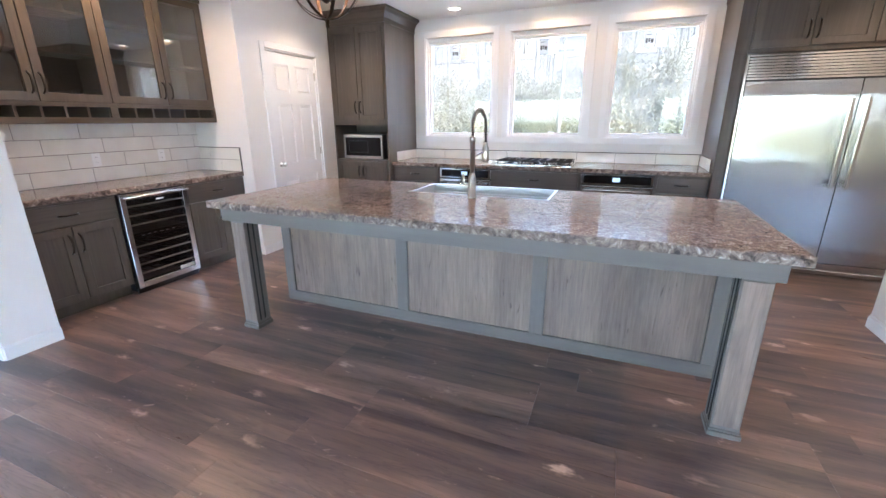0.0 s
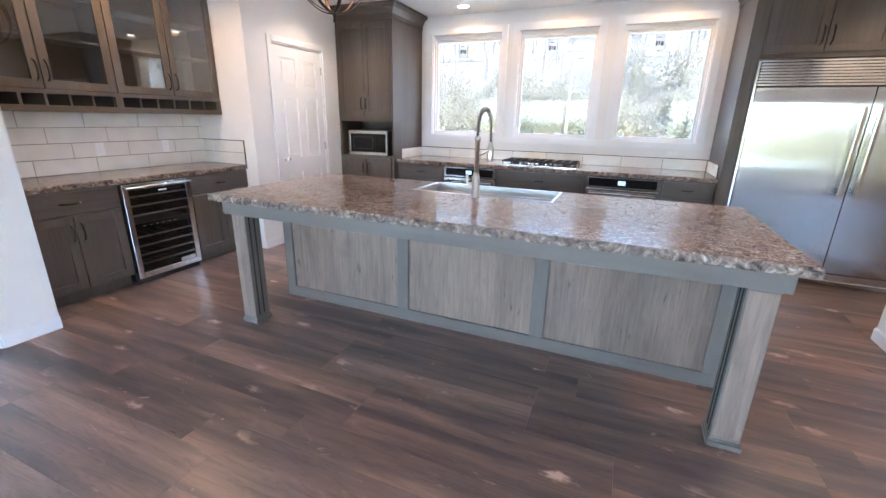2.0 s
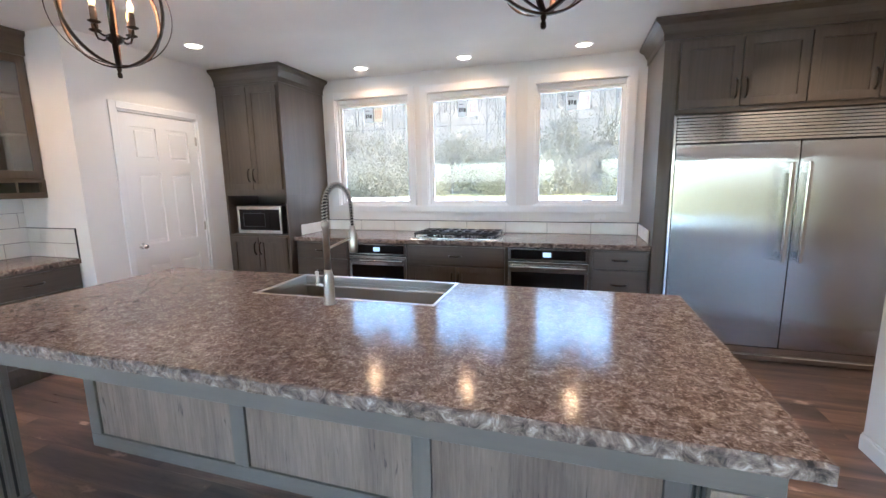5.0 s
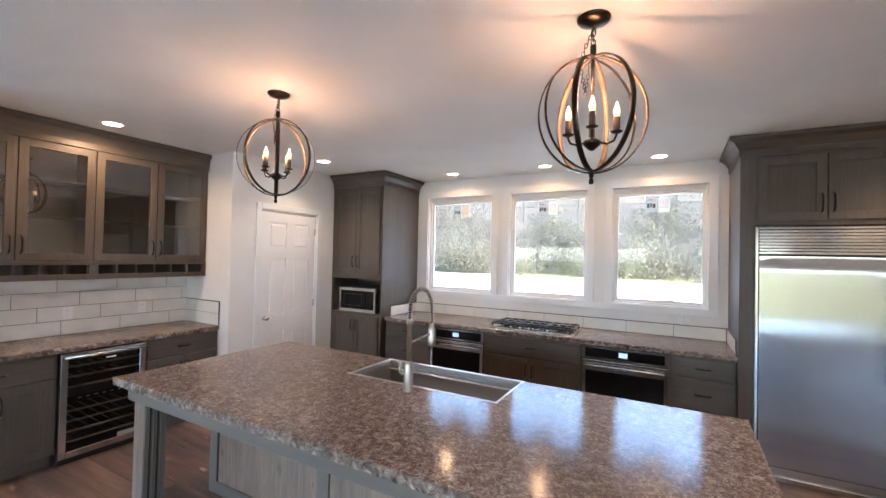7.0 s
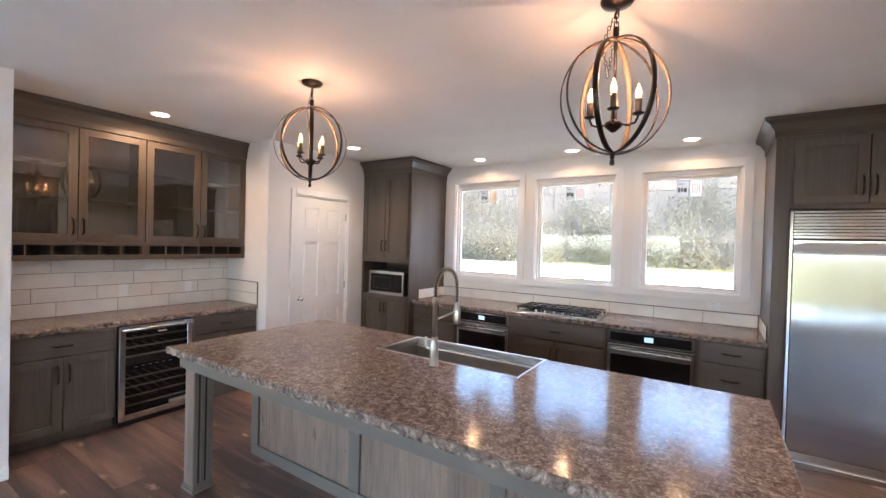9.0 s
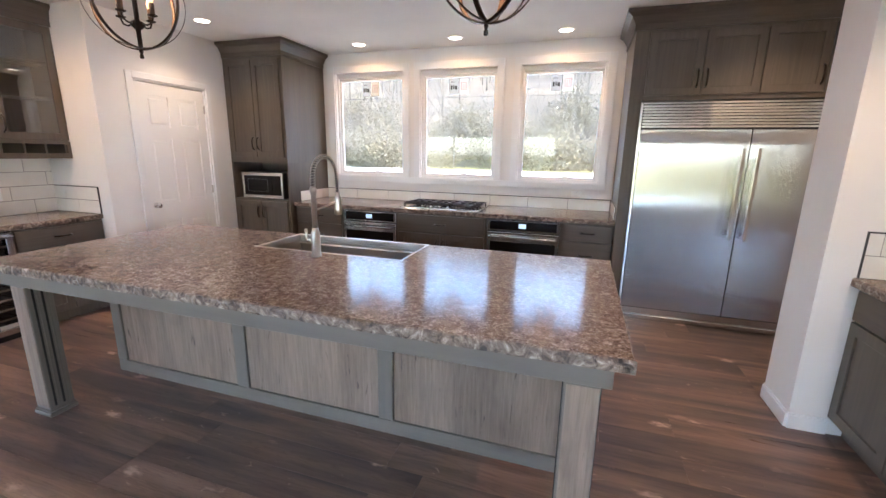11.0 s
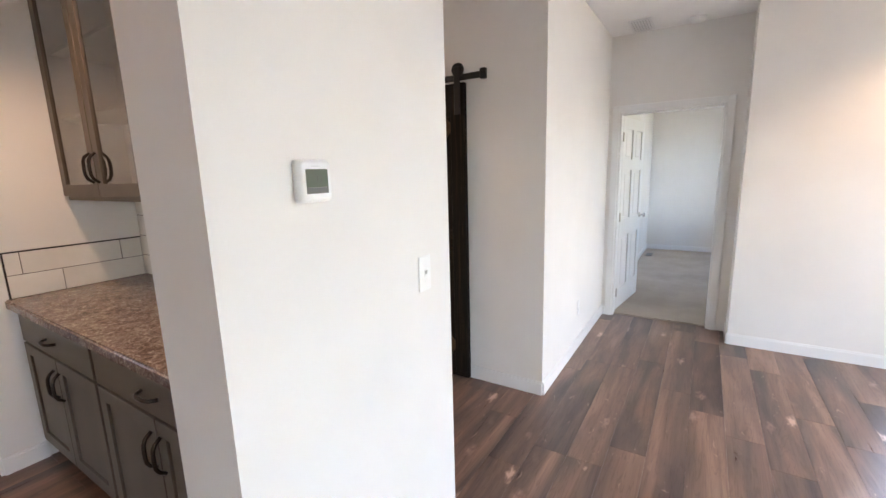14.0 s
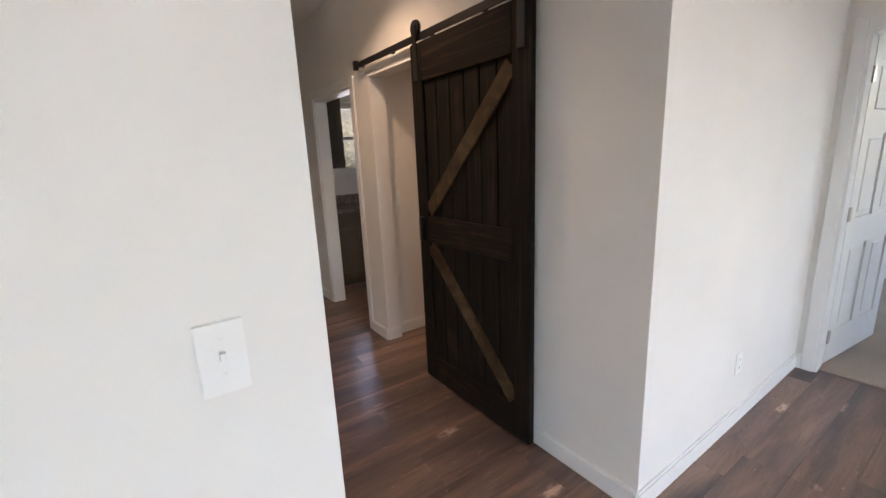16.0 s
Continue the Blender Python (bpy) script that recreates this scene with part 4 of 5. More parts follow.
for k, side in ((0, 'r'), (1, 'l')):
    shaker(tall, "door", 0.03 + k * 0.385, 0.03 + (k + 1) * 0.385, 0.115, 0.935, side)
    shaker(tall, "door", 0.03 + k * 0.385, 0.03 + (k + 1) * 0.385, 1.46, 2.555, side, hz=1.62)
crown(tall, 0, tw, -0.003, td, 2.585, CEIL - 0.004, 0.085, left=False)
mic = thing("microwave", "countertop microwave in stainless steel and black", "microwave", (-3.03, 5.44, 0.955))
part("body", boxes((0, 0.60, 0.012, 0.42, 0.01, 0.325), bevel=0.004), BLACK, mic)
part("front_frame", boxes((0, 0.60, -0.008, 0.0115, 0.01, 0.05), (0, 0.60, -0.008, 0.0115, 0.285, 0.325), (0, 0.03, -0.008, 0.0115, 0.05, 0.285), (0.575, 0.60, -0.008, 0.0115, 0.05, 0.285), bevel=0.002), STEEL, mic)
part("door_glass", boxes((0.03, 0.44, -0.004, 0.0115, 0.05, 0.285)), BLACKGLASS, mic)
part("control_panel", boxes((0.445, 0.575, -0.004, 0.0115, 0.05, 0.285)), BLACKGLASS, mic)
part("window_frame", boxes((0.08, 0.38, -0.006, -0.0042, 0.09, 0.095), (0.08, 0.38, -0.006, -0.0042, 0.24, 0.245), (0.08, 0.085, -0.006, -0.0042, 0.095, 0.24), (0.375, 0.38, -0.006, -0.0042, 0.095, 0.24)), BLACK, mic)
for fxx in (0.04, 0.56):
    part("foot", boxes((fxx - 0.015, fxx + 0.015, 0.05, 0.08, 0.0, 0.01)), BLACK, mic)

# refrigerator pair with surround
RX0, RX1, RY = 1.432, 3.17, 5.43
sur = thing("refrigerator_surround", "grey-brown panel surround with cabinets above the refrigerator", "cabinet", (1.33, 5.45, 0))
part("side_panel", boxes((0, 0.10, 0.0, NORTH - 5.452, 0, 2.62), bevel=0.002), CAB, sur)
part("side_panel", boxes((1.842, 1.915, 0.0, NORTH - 5.452, 0, 2.62), bevel=0.002), CAB, sur)
part("upper_body", boxes((0.10, 1.842, 0.0, NORTH - 5.452, 2.02, 2.62)), CAB, sur)
for k in range(4):
    shaker(sur, "door", 0.115 + k * 0.43, 0.115 + (k + 1) * 0.43, 2.055, 2.565, 'r' if k % 2 == 0 else 'l', hz=2.19)
crown(sur, 0, 1.915, -0.003, NORTH - 5.454, 2.59, CEIL - 0.004, 0.085, right=False)
fri = thing("refrigerator", "wide built-in stainless steel refrigerator with two doors", "refrigerator", (RX0, RY, 0))
W = RX1 - RX0
part("body", boxes((0.003, W - 0.003, 0.035, 0.77, 0.0, 2.0)), BLACK, fri)
part("frame", boxes((0.0, 0.022, -0.006, 0.034, 0.1, 2.005), (W - 0.022, W, -0.006, 0.034, 0.1, 2.005), (0.022, W - 0.022, -0.006, 0.034, 1.985, 2.005), bevel=0.003), STEEL, fri)
HALF = 0.872


def steel_door(x0, x1, z0, z1):
    """A slightly bowed stainless door skin with a rolled edge."""
    bm = bmesh.new()
    nx, nz = 10, 24
    grid = []
    for j in range(nz + 1):
        row = []
        for i in range(nx + 1):
            u, w = i / nx, j / nz
            edge = min(u, 1 - u) * (x1 - x0)
            bow = 0.0003 * math.sin(math.pi * u) + 0.0008 * math.sin(math.pi * w) + 0.0005 * noise.noise(Vector((u * 1.3 + x0, w * 2.6, 2.0)))
            tip = 0.010 * max(0.0, (w - 0.965) / 0.035) ** 2 + 0.008 * max(0.0, 1 - edge / 0.02) ** 2 * 0.4
            row.append(bm.verts.new((x0 + (x1 - x0) * u, -0.012 - bow + tip, z0 + (z1 - z0) * w)))
        grid.append(row)
    for j in range(nz):
        for i in range(nx):
            f = bm.faces.new((grid[j][i], grid[j][i + 1], grid[j + 1][i + 1], grid[j + 1][i]))
            f.smooth = True
    bm_box(bm, x0 + 0.001, x1 - 0.001, -0.0045, 0.034, z0, z1 - 0.001)
    return bm


for k, (a, b) in enumerate(((0.026, HALF - 0.004), (HALF + 0.004, W - 0.026))):
    d = part("door", steel_door(a, b, 0.125, 1.775), FRONT, fri)
    hx = HALF - 0.062 if k == 0 else HALF + 0.05
    hb = bm_box(bmesh.new(), hx - 0.017, hx + 0.017, -0.075, -0.05, 0.84, 1.62, 0.009, 2)
    for z in (0.9, 1.56):
        bm_box(hb, hx - 0.011, hx + 0.011, -0.052, -0.012, z - 0.02, z + 0.02)
    part("handle", hb, STEEL, d, "tall stainless bar handle")
# black bar added as the shade in the slit between the doors
part("door_gap_shade", boxes((HALF - 0.0039, HALF + 0.0039, -0.002, 0.034, 0.125, 1.775)), DARKGAP, fri)
gr = part("grille", boxes((0.022, W - 0.022, 0.006, 0.034, 1.783, 1.985)), BLACK, fri)
for k in range(8):
    z = 1.79 + k * 0.0243
    bm = bmesh.new()
    bm_box(bm, 0.023, W - 0.023, -0.008, 0.004, z, z + 0.0185, 0.004, 2)
    part("louvre", bm, STEEL, gr)
part("kick_plate", boxes((0.0, W, 0.0, 0.034, 0.045, 0.118), (0.0, W, -0.02, 0.0, 0.006, 0.052), bevel=0.004), STEEL, fri)


# ---- bar niche ----
def bar_at(y):
    return (-3.33, y, 0)


base_cabinet("grey-brown bar cabinet with drawer and two doors", bar_at(1.948), 90, 0.70, [('drawer', 0.17), ('doors', 2)], group="bar cabinets")
base_cabinet("grey-brown bar cabinet beside the wine cooler", bar_at(3.262), 90, 0.685, [('drawer', 0.17), ('doors', 2)], group="bar cabinets")
worktop("bar_countertop", [(BARX, 1.946), (-3.305, 1.946), (-3.305, NICHE - 0.001), (BARX, NICHE - 0.001)], CT - 0.042, CT, {1}, "brown stone-look bar counter with chiselled edge")

wine = thing("wine_cooler", "undercounter wine cooler with stainless glass door", "wine cooler", bar_at(2.655), 90)
w = 0.60
part("body", boxes((0.004, 0.02, 0.02, 0.56, 0.02, 0.878), (w - 0.02, w - 0.004, 0.02, 0.56, 0.02, 0.878), (0.02, w - 0.02, 0.02, 0.56, 0.02, 0.04), (0.02, w - 0.02, 0.02, 0.56, 0.86, 0.878),
                   (0.02, w - 0.02, 0.54, 0.56, 0.04, 0.86), (0.01, w - 0.01, 0.0, 0.02, 0.0, 0.04)), BLACK, wine)
d = part("door", boxes((0.003, 0.05, -0.04, 0.018, 0.055, 0.876), (w - 0.05, w - 0.003, -0.04, 0.018, 0.055, 0.876), (0.05, w - 0.05, -0.04, 0.018, 0.055, 0.105), (0.05, w - 0.05, -0.04, 0.018, 0.826, 0.876),
                       bevel=0.003), STEEL, wine, "stainless steel door frame")
part("pane", boxes((0.05, w - 0.05, -0.03, -0.026, 0.105, 0.826)), TINTED, d, "dark tinted glass")
part("handle", tube(bmesh.new(), [(0.012, -0.07, 0.85), (w - 0.012, -0.07, 0.85)], 0.011, 10), STEEL, d)
part("logo_bar", boxes((w / 2 + 0.0, w / 2 + 0.07, -0.0335, -0.0305, 0.795, 0.806)), PLASTIC, d, "small pale badge bar")
part("control_strip", boxes((0.05, w - 0.05, -0.022, 0.3, 0.49, 0.535)), BLACK, wine)
for k in range(6):
    part("indicator", boxes((0.12 + k * 0.055, 0.145 + k * 0.055, -0.0245, -0.0222, 0.508, 0.513)), PLASTIC, wine)
for z in (0.17, 0.25, 0.33, 0.41, 0.60, 0.68, 0.76):
    sh = part("shelf", boxes((0.022, w - 0.022, -0.02, -0.006, z, z + 0.013)), SHELFWOOD, wine, "pale wood shelf front")
    bm = bmesh.new()
    for k in range(7):
        tube(bm, [(0.05 + k * 0.083, -0.006, z + 0.008), (0.05 + k * 0.083, 0.5, z + 0.008)], 0.004, 6)
    part("rack", bm, BRONZE, sh)
part("label_sheet", boxes((w - 0.2, w - 0.055, -0.0335, -0.0305, 0.108, 0.142)), PAPER, d, "white label strip")
part("toe_grille", boxes((0.01, w - 0.01, -0.004, -0.001, 0.005, 0.05)), BLACK, wine)


def glazed_upper(label, at, turn, w, doors, z0, zd, z1, depth=0.33, cubbies=0, hz=None, group="glazed wall cabinets"):
    """A wall cabinet with glass doors; cubbies: open bottle pigeonholes below the doors."""
    c = thing("wall_cabinet", label, "cabinet", at, turn, group)
    t = 0.018
    for name, dims in (("side", (0, t, 0, depth, z0, z1)), ("side", (w - t, w, 0, depth, z0, z1)), ("top", (t, w - t, 0, depth, z1 - t, z1)), ("bottom", (t, w - t, 0, depth, z0, z0 + t)),
                       ("deck", (t, w - t, 0, depth, zd - t * 0.5, zd + t * 0.5)), ("partition", (w / 2 - t, w / 2 + t, 0, depth, zd + t, z1 - t))):
        part(name, boxes(dims), CAB, c)
    part("back", boxes((t, w - t, depth - 0.008, depth, z0 + t, z1 - t)), CAB, c)
    for z in (zd + (z1 - zd) * 0.36, zd + (z1 - zd) * 0.66):
        for a, b in ((t, w / 2 - t), (w / 2 + t, w - t)):
            part("shelf", boxes((a, b, 0.03, depth - 0.009, z, z + 0.018)), CABIN, c, "bare wood shelf")
    step = w / doors
    for k in range(doors):
        shaker(c, "door", k * step, (k + 1) * step, zd, z1 - 0.03, 'r' if k % 2 == 0 else 'l', glass=True, hz=hz if hz else zd + 0.13)
    if cubbies:
        for half in (0, 1):
            a, b = half * w / 2 + 0.03, (half + 1) * w / 2 - 0.03
            for k in range(cubbies + 1):
                u = a + (b - a) * k / cubbies
                part("divider", boxes((u - 0.008, u + 0.008, 0.0, depth - 0.009, z0 + t, zd - t * 1.5)), CAB, c)
        part("face_frame", boxes((0, w, -0.02, -0.0005, z0, z0 + 0.045), (0, w, -0.02, -0.0005, zd - 0.03, zd - 0.004), (0, 0.03, -0.02, -0.0005, z0 + 0.045, zd - 0.03),
                                 (w - 0.03, w, -0.02, -0.0005, z0 + 0.045, zd - 0.03), (w / 2 - 0.03, w / 2 + 0.03, -0.02, -0.0005, z0 + 0.045, zd - 0.03), bevel=0.0015), CABH, c)
    return c


up = glazed_upper("grey-brown glass-door wall cabinet with bottle pigeonholes", (-3.60, 1.948, 0), 90, 2.0, 4, 1.442, 1.60, 2.60, 0.328, 6)
crown(up, 0, 2.0, -0.02, 0.34, 2.57, CEIL - 0.004, 0.05, left=False, right=False)

# ---- hutch niche ----
for y1, w in ((3.915, 0.955), (2.955, 1.005)):
    base_cabinet("grey-brown hutch cabinet with drawer and two doors", (2.45, y1, 0), -90, w, [('drawer', 0.17), ('doors', 2)], group="hutch cabinets")
hutch_top = worktop("hutch_countertop", [(2.402, 1.947), (3.064, 1.947), (3.064, 3.915), (2.402, 3.915)], CT - 0.04, CT + 0.004, set(), "brown mottled laminate counter with rolled edge")
part_trim = boxes((2.394, 2.4025, 1.947, 3.915, CT - 0.042, CT + 0.001), bevel=0.004)
part("edge_strip", part_trim, STONE, hutch_top, "rolled brown laminate edge")
up2 = glazed_upper("grey-brown glass-door wall cabinet over the hutch counter", (2.735, 3.915, 0), -90, 1.966, 4, 1.435, 1.455, 2.60, 0.328, 0, 1.60)
crown(up2, 0, 1.966, -0.02, 0.34, 2.57, CEIL - 0.004, 0.05, left=False, right=False)


# ---- doors ----
def panel_door(name, label, at, turn, w, h, knob_side, hinge=True, kind="structure"):
    """A white six-panel door; width along x, face at y = 0."""
    d = thing(name, label, "door", at, turn, "", kind)
    t = 0.035
    st = 0.105
    cols = [(st, w / 2 - st / 2), (w / 2 + st / 2, w - st)]
    rows = [(0.235, 0.80), (0.98, h - 0.53), (h - 0.42, h - 0.115)]
    leaf = boxes((0, st, 0, t, 0.012, h), (w - st, w, 0, t, 0.012, h), (w / 2 - st / 2, w / 2 + st / 2, 0, t, 0.235, h - 0.115), (st, w - st, 0, t, 0.012, 0.235), (st, w - st, 0, t, h - 0.115, h))
    for z0, z1 in ((0.80, 0.98), (h - 0.53, h - 0.42)):
        for a, b in cols:
            bm_box(leaf, a, b, 0, t, z0, z1)
    part("leaf", leaf, DOORWHITE, d)
    for a, b in cols:
        for z0, z1 in rows:
            bm = bmesh.new()
            bm_box(bm, a, b, 0.012, t - 0.012, z0, z1)
            bm_box(bm, a + 0.03, b - 0.03, 0.004, t - 0.004, z0 + 0.03, z1 - 0.03, 0.007)
            part("door_panel", bm, DOORWHITE, d)
    kx = 0.065 if knob_side == 'l' else w - 0.065
    for s in (-1, 1):
        bm = lathe(bmesh.new(), [(0.028, 0.0), (0.028, 0.006), (0.011, 0.012), (0.011, 0.032), (0.022, 0.04), (0.027, 0.052), (0.022, 0.064), (0.008, 0.068)], 18)
        bmesh.ops.transform(bm, matrix=pose(kx, 0 if s < 0 else t, 0.97, 90 * -s if s > 0 else 90), verts=bm.verts)
        part("knob", bm, CHROME, d, "satin chrome knob")
    if hinge:
        hx = w - 0.002 if knob_side == 'l' else 0.002
        for z in (0.2, h / 2, h - 0.2):
            part("hinge", boxes((hx - 0.014, hx + 0.014, -0.009, 0.002, z - 0.045, z + 0.045), bevel=0.002), NICKEL, d)
    return d


panel_door("door_1", "closed white six-panel pantry door", (PANX - 0.012, PD0 + 0.02, 0), 90, PD1 - PD0 - 0.04, PDZ - 0.022, 'l')
panel_door("door_2", "open white six-panel bedroom door", (BEDX + 0.125, D1 - 0.02, 0.012), -7, 0.82, DZ - 0.035, 'r')


# sliding barn door on its rail
bd = thing("barn_door", "dark stained plank barn door with brown diagonal braces", "barn door", (BARN - 0.055, 2.235, 0.02))
bw, bh = 0.94, 2.09


def slat(name, u0, u1, x0, x1, z0, z1, mat, parent=bd, label=""):
    return part(name, boxes((x0, x1, u0, u1, z0, z1), bevel=0.003), mat, parent, label)


for k in range(6):
    u = 0.10 + k * (bw - 0.2) / 6
    slat("plank", u + 0.003, u + (bw - 0.2) / 6 - 0.003, 0.0, 0.02, 0.12, bh - 0.14, BARNDARK)
slat("stile", 0, 0.11, -0.016, 0.02, 0, bh, BARNDARK)
slat("stile", bw - 0.11, bw, -0.016, 0.02, 0, bh, BARNDARK)
slat("top_rail", 0.11, bw - 0.11, -0.016, 0.0, bh - 0.21, bh, BARNRAIL)
slat("middle_rail", 0.11, bw - 0.11, -0.016, 0.0, 0.945, 1.105, BARNRAIL)
slat("bottom_rail", 0.11, bw - 0.11, -0.016, 0.0, 0, 0.17, BARNRAIL)


def brace(ua, za, ub, zb):
    L = math.hypot(ub - ua, zb - za)
    bm = bm_box(bmesh.new(), -0.014, -0.0005, 0, L, -0.045, 0.045, 0.003)
    bmesh.ops.transform(bm, matrix=Matrix.Translation((0, ua, za)) @ Matrix.Rotation(math.atan2(zb - za, ub - ua), 4, 'X'), verts=bm.verts)
    return part("brace", bm, BARNBRACE, bd, "brown diagonal brace")


brace(0.115, bh - 0.25, bw - 0.115, 1.135)
brace(0.115, 0.205, bw - 0.115, 0.915)
bm = boxes((-0.05, -0.017, bw - 0.075, bw - 0.05, 0.95, 1.10), bevel=0.004)
part("handle", bm, BLACK, bd, "black pull handle")
for u in (0.05, bw - 0.055):
    hg = part("hanger", boxes((-0.024, -0.0165, u - 0.024, u + 0.024, bh - 0.2, bh + 0.10), bevel=0.003), BLACK, bd, "black strap hanger")
    bm = lathe(bmesh.new(), [(0.042, -0.01), (0.046, 0), (0.042, 0.01)], 20)
    bmesh.ops.transform(bm, matrix=pose(-0.005, u, bh + 0.082, 0, 90, 0), verts=bm.verts)
    part("roller", bm, BLACK, hg)
rail = thing("barn_door_rail", "black steel barn door rail with end stops", "rail", (BARN - 0.053, 2.08, 2.145))
part("bar", boxes((-0.004, 0.004, 0, 1.90, -0.02, 0.02), bevel=0.001), BLACK, rail)
for u in (0.04, 0.5, 0.95, 1.4, 1.86):
    bm = lathe(bmesh.new(), [(0.012, 0.004), (0.012, 0.053)], 12)
    bmesh.ops.transform(bm, matrix=pose(0, u, 0, 0, 90, 0), verts=bm.verts)
    part("standoff", bm, BLACK, rail)
for u in (0.02, 1.88):
    part("end_stop", boxes((-0.018, 0.012, u - 0.02, u + 0.02, -0.03, 0.035), bevel=0.003), BLACK, rail)


# ---- tiles ----
def tiles(name, label, at, turn, length, z0, z1, row_h, tile_l, trim_top=False, trim_front=False, shift=0.0):
    """A tiled splashback; along x, facing -y, with its back at y = 0."""
    s = thing(name, label, "backsplash", at, turn, "", "structure")
    part("grout", boxes((0, length, -0.006, 0, z0, z1)), GROUT, s)
    shared = {}
    n = int(math.ceil((z1 - z0) / row_h - 0.02))
    for r in range(n):
        a, b = z0 + r * row_h, min(z0 + (r + 1) * row_h, z1)
        u = -tile_l * ((r * 0.36 + shift) % 1.0)
        while u < length:
            p, q = max(u, 0.0), min(u + tile_l, length)
            if q - p > 0.02:
                key = (round(q - p, 3), round(b - a, 3))
                if key not in shared:
                    me = bpy.data.meshes.new("tile")
                    bm = bm_box(bmesh.new(), 0.0018, key[0] - 0.0018, -0.0095, -0.0055, 0.0018, key[1] - 0.0018, 0.001)
                    bm.to_mesh(me)
                    bm.free()
                    me.materials.append(TILE)
                    shared[key] = me
                ob = new("tile", shared[key])
                ob.parent = s
                ob.location = (p, 0, a)
            u += tile_l
    if trim_top:
        part("edge_trim", boxes((0, length, -0.011, 0, z1, z1 + 0.006)), BLACK, s, "thin dark metal edge")
    if trim_front:
        x = 0 if trim_front == 'l' else length
        part("edge_trim", boxes((x - 0.006, x, -0.011, 0, z0, z1)) if trim_front == 'r' else boxes((-0.006, 0, -0.011, 0, z0, z1 + 0.006)), BLACK, s, "thin dark metal edge")
    return s


tiles("backsplash_bar", "white glazed tile behind the bar counter", (BARX + 0.001, 1.947, 0), 90, NICHE - 1.95, CT + 0.001, 1.44, 0.1275, 0.455)
tiles("backsplash_bar_return", "low white tile return with dark edge at the bar", (BARX + 0.012, NICHE - 0.0005, 0), 0, 0.61, CT + 0.001, 1.18, 0.125, 0.455, True, 'r', 0.3)
tiles("backsplash_hutch", "white glazed tile behind the hutch counter", (3.064, 3.915, 0), -90, 1.966, CT + 0.005, 1.434, 0.1275, 0.455, False, False, 0.2)
tiles("backsplash_hutch_return", "low white tile return with dark edge at the hutch", (2.42, 3.9165, 0), 0, 0.632, CT + 0.005, 1.178, 0.1225, 0.455, True, 'l', 0.5)
tiles("backsplash_north", "single row of white tile below the windows", (-2.325, NORTH - 0.0005, 0), 0, 3.654, CT + 0.001, 1.055, 0.124, 0.455, True)
tiles("backsplash_north_return", "short white tile return against the tall cabinet", (-2.324, 5.62, 0), 90, 0.61, CT + 0.001, 1.055, 0.124, 0.455)
tiles("backsplash_fridge_return", "short white tile return against the refrigerator panel", (1.329, 6.23, 0), -90, 0.64, CT + 0.001, 1.055, 0.124, 0.455)


# ---- electrical ----
def wall_plate(name, label, category, at, turn, kindof, w=0.072, h=0.118):
    p = thing(name, label, category, at, turn)
    part("plate", bm_box(bmesh.new(), -w / 2, w / 2, -0.006, -0.0005, -h / 2, h / 2, 0.0022, 2), PLASTIC, p)
    if kindof == "switch":
        part("slot", boxes((-0.006, 0.006, -0.0072, -0.0061, -0.013, 0.013)), PLASTIC, p)
        bm = bm_box(bmesh.new(), -0.0045, 0.0045, -0.017, -0.0073, -0.001, 0.012, 0.001)
        part("toggle", bm, PLASTIC, p)
        for z in (-0.03, 0.03):
            bm = lathe(bmesh.new(), [(0.0035, 0), (0.0035, 0.0012)], 10)
            bmesh.ops.transform(bm, matrix=pose(0, -0.006, z, 90), verts=bm.verts)
            part("screw", bm, PLASTIC, p)
    else:
        for z in (-0.022, 0.022):
            o = part("socket", bm_box(bmesh.new(), -0.017, 0.017, -0.0085, -0.0061, z - 0.014, z + 0.014, 0.001), PLASTIC, p)
            part("slots", boxes((-0.008, -0.006, -0.0092, -0.0086, z - 0.004, z + 0.006), (0.006, 0.008, -0.0092, -0.0086, z - 0.004, z + 0.006)), INK, o)
    return p


wall_plate("light_switch", "white toggle light switch on the wall end", "light switch", (3.037, 1.681, 1.176), 0, "switch", 0.074, 0.128)
wall_plate("light_switch", "white toggle light switch inside the closet", "light switch", (4.62, 3.93, 1.16), 0, "switch")
wall_plate("outlet", "white outlet low on the wall end", "outlet", (2.792, 1.681, 0.36), 0, "outlet")
wall_plate("outlet", "white outlet on the bar tile", "outlet", (BARX + 0.0115, 2.90, 1.125), 90, "outlet")
wall_plate("outlet", "white outlet on the bar tile", "outlet", (BARX + 0.0115, 3.50, 1.125), 90, "outlet")
wall_plate("outlet", "white outlet low on the hall wall", "outlet", (5.35, HALLY, 0.36), 0, "outlet")
wall_plate("outlet", "white outlet above the kitchen counter", "outlet", (0.95, NORTH - 0.0185, 1.115), 0, "outlet", 0.118, 0.06)
th = thing("thermostat", "white wall thermostat with grey-green screen", "thermostat", (2.5565, 1.681, 1.5175))
bm = bmesh.new()
rings = []
for y, w, h, r in ((-0.0004, 0.050, 0.052, 0.008), (-0.014, 0.050, 0.052, 0.010), (-0.024, 0.0465, 0.0485, 0.010), (-0.0275, 0.041, 0.043, 0.008)):
    ring = []
    for q, (sx, sz) in enumerate(((1, 1), (-1, 1), (-1, -1), (1, -1))):
        for k in range(5):
            a = math.pi / 2 * (q + k / 4)
            ring.append(bm.verts.new((sx * (w - r) + r * math.cos(a), y, sz * (h - r) + r * math.sin(a))))
    rings.append(ring)
